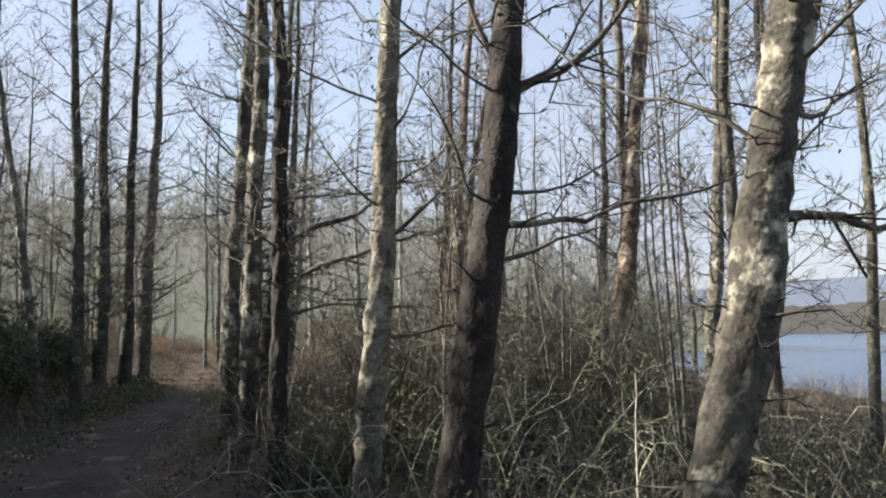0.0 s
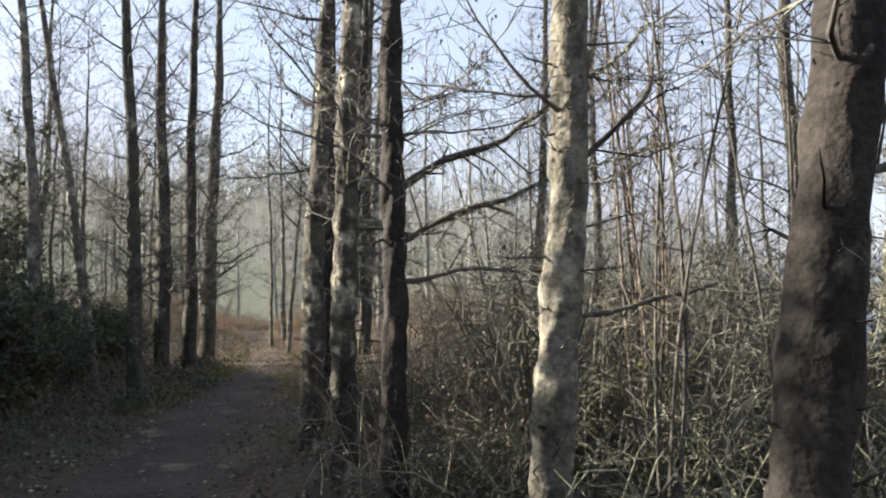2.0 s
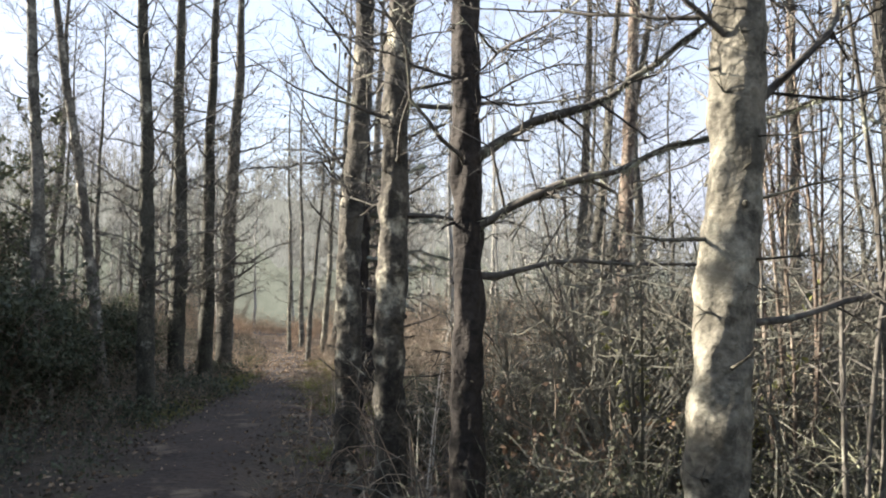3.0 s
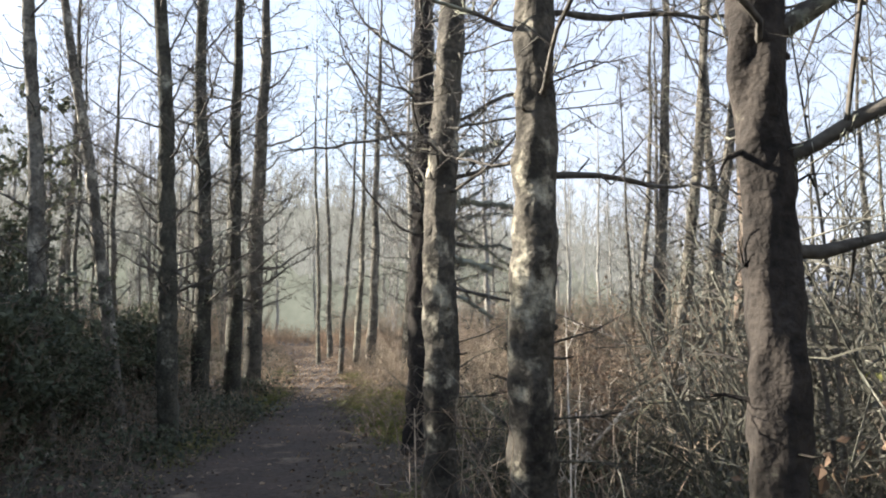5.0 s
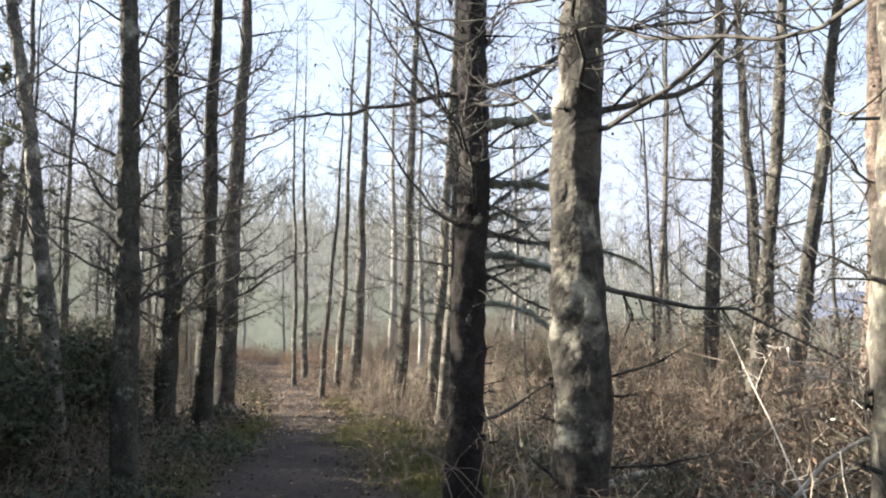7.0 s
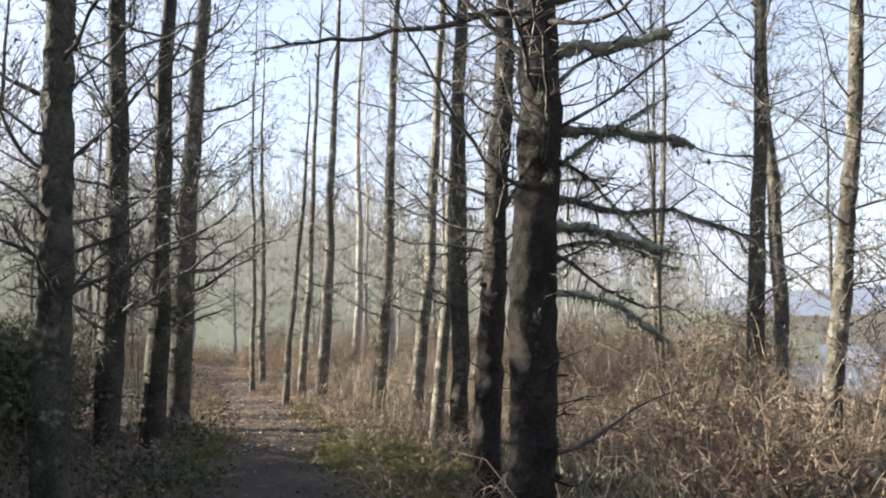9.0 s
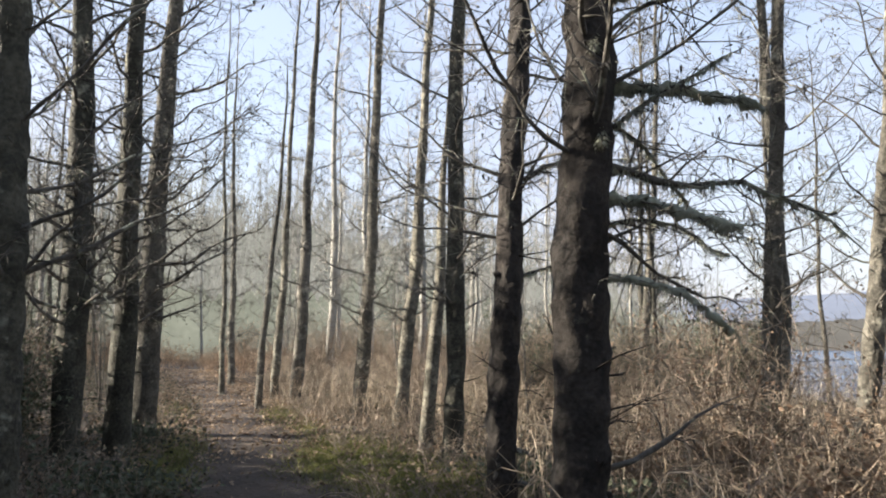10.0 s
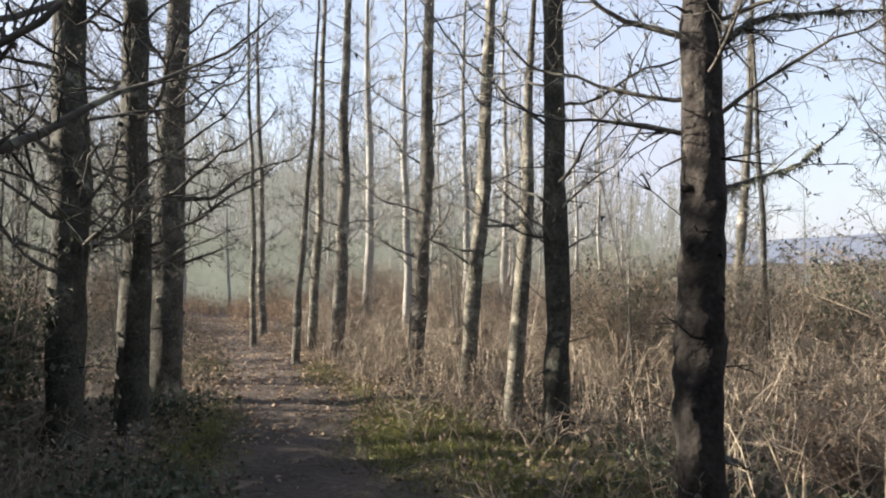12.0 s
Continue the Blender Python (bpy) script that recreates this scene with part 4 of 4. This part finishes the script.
# low brambles and dead stems along the path's edges
arches("bramble", "low arching pale bramble stems at the path's edge", STRAW, rng, scatter(rng, 420, 0, 4.0, 16, 40, lambda x, y: (x - trail_x(y) > 0.95) & (x - trail_x(y) < 2.6)), 0.6, 0.4, 0.005)
arches("bramble", "low arching pale bramble stems at the path's edge", STRAW, rng, scatter(rng, 160, -6, 1, 19, 42, lambda x, y: (trail_x(y) - x > 1.0) & (trail_x(y) - x < 2.4)), 0.6, 0.35, 0.005)
s = Soup()
at = scatter(rng, 5200, -5, 4.5, 16, 42, lambda x, y: (np.abs(x - trail_x(y)) > 0.85) & (np.abs(x - trail_x(y)) < 2.4) & (np.sin(x * 4.1) * np.sin(y * 2.3) > -0.3))
at[:, 2] += rng.uniform(0.02, 0.2, len(at))
leaves(s, at, rng.normal(size=(len(at), 3)), rng.uniform(0.03, 0.075, len(at)), rng)
tagged(new("withered_leaves", s.mesh("withered_leaves", LITTER, False)), "curled tan dead leaves along the path's edge", "leaves", kind="stuff")
at = scatter(rng, 8000, 4, 16, 1, 48, right(4.2))
brush("reeds", "tall pale brown reeds and shoots near the lake", STRAW, rng, at, np.where(open_bank(at[:, 0], at[:, 1]), 0.4, 1.45), 0.22, 3, 0.005)

# dark evergreen brush on the other side
for y0, y1 in ((0, 7), (7, 13), (13, 19), (19, 30), (30, 46)):
    area = y1 - y0
    at = scatter(rng, int(area * (170 if y0 < 19 else 110)), -8, 2, y0, y1, left(0.9))
    off = trail_x(at[:, 1]) - at[:, 0]
    hh = 0.3 + 0.95 * step(1.1, 2.8, off) if y0 < 19 else 0.22 + 0.65 * step(1.6, 5.0, off)
    mid, tip = brush("brush", "dark tangled twiggy brush under the trees", TANGLE if y0 < 13 else CANE, rng, at, hh, 0.4, 4, 0.0042)
    s = Soup()
    n = int(len(at) * (8 if y0 < 19 else 6))
    pick = rng.integers(0, len(at), n)
    leaves(s, at[pick] + (tip - at)[pick] * rng.uniform(0.1, 1.05, n)[:, None] + rng.normal(size=(n, 3)) * 0.1, rng.normal(size=(n, 3)), rng.uniform(0.03, 0.075, n), rng)
    tagged(new("evergreen_leaves", s.mesh("evergreen_leaves", GREEN if y0 < 13 else DARKLEAF, False)), "small dark leaves of low brush", "leaves", kind="stuff")


# reddish-brown brush across the far end of the path
at = scatter(rng, 7000, -22, 12, 41, 66, lambda x, y: (np.abs(x - trail_x(y)) > 1.0) | (y > 52))
mid, tip = brush("brush", "reddish-brown dry brush at the far bend", RUSSET, rng, at, 1.15, 0.3, 3, 0.008)
s = Soup()
pick = rng.integers(0, len(at), 12000)
leaves(s, at[pick] + (tip - at)[pick] * rng.uniform(0.1, 1, 12000)[:, None] + rng.normal(size=(12000, 3)) * 0.12, rng.normal(size=(12000, 3)), rng.uniform(0.06, 0.13, 12000), rng)
tagged(new("withered_leaves", s.mesh("withered_leaves", LITTER, False)), "withered leaves clinging to the brush", "leaves", kind="stuff")

# tall evergreen shrubs, many of them unseen, added to shade the path
def shrub(seed, height, width, count, leaf=None, leaf_size=(0.045, 0.1), label="tall dark evergreen shrub under the alders", group="evergreen shrubs", wood=None):
    rng = np.random.default_rng(seed)
    root = tagged(new("shrub"), label, "shrub", group)
    s = Soup()
    n = 16
    a = rng.uniform(0, 6.28, n)
    way = np.stack([np.cos(a) * 0.45, np.sin(a) * 0.45, np.ones(n)], -1) * rng.uniform(0.7, 1.2, n)[:, None]
    ln = height * rng.uniform(0.7, 1.05, n)
    mid, tip = twigs(s, rng.normal(size=(n, 3)) * np.array([0.1, 0.1, 0]), way, ln, np.full(n, 0.016), rng.normal(size=(n, 3)) * 0.2)
    m = n * (14 if leaf is None else 22)
    pick, g = rng.integers(0, n, m), rng.uniform(-0.6, 0.9, m)[:, None]
    low = mid[pick] + (tip - mid)[pick] * np.maximum(g, 0) + (mid[pick] * np.array([1, 1, 1])) * np.minimum(g, 0)
    mid2, tip2 = twigs(s, low, rng.normal(size=(m, 3)) + np.array([0, 0, 0.4]), width * rng.uniform(0.25, 0.6, m), np.full(m, 0.005), rng.normal(size=(m, 3)) * 0.06)
    part("branching", s.mesh("branching", wood or CANE, False), root)
    s = Soup()
    pick, g = rng.integers(0, m, count), rng.uniform(-0.3, 0.95, count)[:, None]
    leaves(s, mid2[pick] + (tip2 - mid2)[pick] * g + rng.normal(size=(count, 3)) * 0.02, rng.normal(size=(count, 3)), rng.uniform(*leaf_size, count), rng)
    part("foliage", s.mesh("foliage", leaf or GREEN, False), root)
    return root


shrubs = [shrub(900, 3.0, 1.7, 6000), shrub(901, 3.6, 1.9, 7000), shrub(902, 1.9, 1.4, 5000)]
twiggy = [shrub(903, 2.6, 1.7, 1600, DARKLEAF, (0.03, 0.07), "tall twiggy shrub with sparse dark leaves", "evergreen shrubs"), shrub(904, 2.1, 1.6, 2200, GREEN, (0.03, 0.07), "tall twiggy shrub with sparse dark leaves", "evergreen shrubs")]
rng = np.random.default_rng(31)


def plant(kinds_, x, y, size):
    src = kinds_[0] if len(kinds_) == 1 else kinds_[int(rng.integers(0, len(kinds_)))]
    m = pose(x, y, float(ground_z(x, y)) - 0.03, 0, 0, rng.uniform(0, 360)) @ Matrix.Scale(size, 4)
    if src.location.length == 0:
        src.matrix_basis = m
    else:
        copy_thing(src, m)


for q in range(40):
    y = -5 + 0.56 * q + rng.uniform(-0.5, 0.5)
    plant(shrubs[:2], float(trail_x(y)) - rng.uniform(3.7, 5.6), y, rng.uniform(0.75, 1.02))
for q in range(15):
    y = 11 + 0.55 * q + rng.uniform(-0.4, 0.4)
    plant(twiggy, float(trail_x(y)) - rng.uniform(3.4, 6.5) - (0.8 if y > 15 else 0), y, rng.uniform(0.9, 1.35))
# outer row out of view, enlarged to block the low sun
for q in range(24):
    y = -2 + 1.1 * q + rng.uniform(-0.5, 0.5)
    plant(shrubs[:2], float(trail_x(y)) - rng.uniform(6.2, 8.6), y, rng.uniform(1.5, 1.8) if y < 15.5 else rng.uniform(1.58, 1.8) if y < 21 else rng.uniform(0.8, 1.1))
for q in range(44):
    y = -1 + 0.4 * q + rng.uniform(-0.3, 0.3)
    plant(shrubs[2:], float(trail_x(y)) - rng.uniform(2.4, 3.5), y, rng.uniform(0.8, 1.05))
for q in range(16):
    y = 16.4 + 0.5 * q + rng.uniform(-0.3, 0.3)
    plant(shrubs[2:] if q % 3 else twiggy[1:], float(trail_x(y)) - rng.uniform(2.7, 4.4), y, rng.uniform(0.65, 0.95))
for q in range(4):
    y = 17.5 + 0.9 * q + rng.uniform(-0.3, 0.3)
    plant(shrubs[:2], float(trail_x(y)) - rng.uniform(5.2, 7.0), y, rng.uniform(0.65, 0.85))

for q in range(15):
    y = 5.5 + 0.55 * q + rng.uniform(-0.25, 0.25)
    plant(shrubs[2:], float(trail_x(y)) - rng.uniform(2.5, 3.1), y, rng.uniform(1.0, 1.18))

# evergreen bushes among the dry stems towards the lake
for x, y, size in ((4.2, 23.7, 0.8), (5.0, 24.7, 0.9), (5.7, 23.1, 0.8), (7.4, 22.6, 0.95), (8.2, 23.5, 1.0), (6.6, 24.4, 0.85)):
    plant(twiggy[1:], x, y, size)

# bare bushes under the trees further on
bare = [shrub(905, 2.4, 2.0, 500, STRAW, (0.02, 0.05), "bare grey-brown bush under the far alders", "bare bushes"), shrub(906, 3.2, 2.2, 500, LITTER, (0.02, 0.05), "bare grey-brown bush under the far alders", "bare bushes")]
for q in range(56):
    y = rng.uniform(33, 66)
    x = float(trail_x(y)) + rng.choice((-1, 1)) * rng.uniform(2.6, 13)
    plant(bare, x, y, rng.uniform(0.7, 1.25))
for q in range(12):
    y = rng.uniform(22, 33)
    plant(bare, float(trail_x(y)) + rng.uniform(3.6, 7.5), y, rng.uniform(0.5, 0.8))

# grey-brown bushes between the path and the lake
thickets = [shrub(910, 1.9, 1.5, 1400, BROWNLEAF, (0.02, 0.05), "grey-brown twiggy willow bush near the lake", "willow bushes"), shrub(911, 1.5, 1.4, 1200, DARKLEAF, (0.02, 0.05), "grey-brown twiggy willow bush near the lake", "willow bushes")]
for q in range(64):
    y = 3 + 0.7 * q + rng.uniform(-0.5, 0.5)
    x = rng.uniform(6.0, 15.5)
    if not open_bank(x, y):
        plant(thickets, x, y, rng.uniform(0.75, 1.15))
for q in range(16):
    plant(thickets, rng.uniform(3.4, 6.2), 8.6 + 0.55 * q + rng.uniform(-0.3, 0.3), rng.uniform(0.6, 0.85))
mossy = [shrub(921, 2.5, 2.0, 1500, TANGLE, (0.012, 0.04), "tall grey-green mossy twig thicket in the brush", "mossy thickets", TANGLE)]
for x, y, size in ((2.75, 8.8, 0.85), (3.7, 10.4, 1.05), (3.9, 8.7, 0.95), (4.3, 10.0, 1.1), (3.0, 10.5, 0.95), (4.9, 9.2, 0.95), (3.4, 7.9, 0.75), (2.4, 9.7, 0.85), (3.8, 11.0, 1.0), (4.4, 8.2, 0.9), (5.0, 10.4, 1.05), (2.9, 11.6, 0.8), (5.6, 10.2, 1.1), (6.4, 11.5, 1.15), (7.2, 13.0, 1.15), (5.0, 8.4, 0.95)):
    plant(mossy, x, y, size)
leafy_plant = [shrub(922, 1.35, 0.9, 900, GRASS, (0.03, 0.075), "sunlit yellow-green leafy bush in the thicket", "leafy bushes", TANGLE), shrub(923, 1.1, 0.9, 700, BROWNLEAF, (0.03, 0.07), "bush with clinging russet dead leaves", "leafy bushes", CANE)]
plant(leafy_plant[:1], 3.3, 9.1, 1.0)
for x, y, size in ((2.35, 9.0, 0.95), (3.75, 9.3, 1.0), (2.6, 13.0, 0.9), (3.1, 15.2, 0.9), (3.9, 14.2, 0.9), (2.9, 17.6, 0.7)):
    plant(leafy_plant[1:], x, y, size)
low_bush = [shrub(920, 1.25, 1.2, 3200, DARKLEAF, (0.018, 0.05), "low tangled bramble bush with withered dark leaves", "bramble bushes", TANGLE)]
for q in range(40):
    y = 2.4 + 0.28 * q + rng.uniform(-0.3, 0.3)
    x = float(trail_x(y)) + rng.uniform(1.9, 5.0)
    plant(low_bush, x, y, rng.uniform(0.6, 1.0))

# low evergreen plants
s = Soup()
for cx, cy, n in ((2.9, 14.2, 700), (2.3, 16.6, 500), (3.6, 15.4, 600), (2.2, 18.4, 400), (-1.5, 18.6, 700), (-1.9, 22.4, 600), (2.0, 12.9, 400), (-1.75, 15.2, 500)):
    p = rng.normal(size=(n, 2)) * 0.32 + np.array([cx, cy])
    at = np.stack([p[:, 0], p[:, 1], ground_z(p[:, 0], p[:, 1]) + rng.uniform(0, 0.28, n)], -1)
    leaves(s, at, rng.normal(size=(n, 3)) + np.array([0, 0, 0.5]), rng.uniform(0.04, 0.09, n), rng)
tagged(new("low_evergreens", s.mesh("low_evergreens", GREEN, False)), "low dark green leafy plants in the brush", "leaves", kind="stuff")

# leaf litter, moss and grass
s = Soup()
at = scatter(rng, 15000, -4, 5, 2, 40, lambda x, y: rng.uniform(size=x.shape) < 0.3 + 0.75 * step(0.5, 0.9, np.abs(x - trail_x(y))))
at[:, 2] += 0.035
way = rng.normal(size=(len(at), 3)) * np.array([1, 1, 0.25])
leaves(s, at, way, rng.uniform(0.03, 0.07, len(at)), rng)
tagged(new("leaf_litter", s.mesh("leaf_litter", LITTER, False)), "scattered brown dead leaves on the forest floor", "leaves", kind="stuff")

s = Soup()
at = scatter(rng, 9000, -3, 5, 1, 30, lambda x, y: np.abs(np.abs(x - trail_x(y)) - 0.72) < rng.uniform(0, 0.5, x.shape))
at[:, 2] += 0.03
leaves(s, at, rng.normal(size=(len(at), 3)) * np.array([1, 1, 0.25]), rng.uniform(0.025, 0.06, len(at)), rng)
tagged(new("leaf_litter", s.mesh("leaf_litter", MULCH, False)), "dark damp dead leaves fraying the path's edges", "leaves", kind="stuff")

s = Soup()
at = scatter(rng, 9000, -5, 2, 21, 52, lambda x, y: np.abs(x - trail_x(y)) < 1.5)
at[:, 2] += 0.03
leaves(s, at, rng.normal(size=(len(at), 3)) * np.array([1, 1, 0.2]), rng.uniform(0.04, 0.1, len(at)), rng)
tagged(new("leaf_litter", s.mesh("leaf_litter", LITTER, False)), "thick brown leaf litter on the far path", "leaves", kind="stuff")

s = Soup()
tufts = []
for cx, cy, rx, ry, n in ((0.9, 20.8, 0.75, 1.9, 13000), (0.85, 17.6, 0.4, 1.0, 2200), (1.0, 16.4, 0.35, 1.0, 900), (0.95, 12.6, 0.35, 0.7, 700), (-1.35, 21.5, 0.45, 2.4, 3500), (0.55, 24.5, 0.3, 2.0, 900), (1.5, 18.3, 0.9, 1.6, 3500), (1.7, 16.2, 0.7, 1.0, 1800), (2.2, 19.4, 0.7, 1.2, 1500), (0.55, 8.3, 0.3, 0.8, 500), (-1.5, 16.5, 0.4, 2.0, 1500), (0.2, 27.0, 0.4, 2.5, 1500), (-1.9, 28.0, 0.5, 3.0, 1500)):
    p = rng.normal(size=(n, 2)) * np.array([rx, ry]) * 0.5 + np.array([cx, cy])
    tufts.append(p)
p = np.concatenate(tufts)
at = np.stack([p[:, 0], p[:, 1], ground_z(p[:, 0], p[:, 1]) - 0.005], -1)
twigs(s, at, rng.normal(size=(len(at), 3)) * 0.5 + np.array([0, 0, 1]), rng.uniform(0.02, 0.075, len(at)), np.full(len(at), 0.005), rng.normal(size=(len(at), 3)) * 0.04)
tagged(new("grass", s.mesh("grass", GRASS, False)), "low yellow-green mossy grass by the path", "grass", kind="stuff")
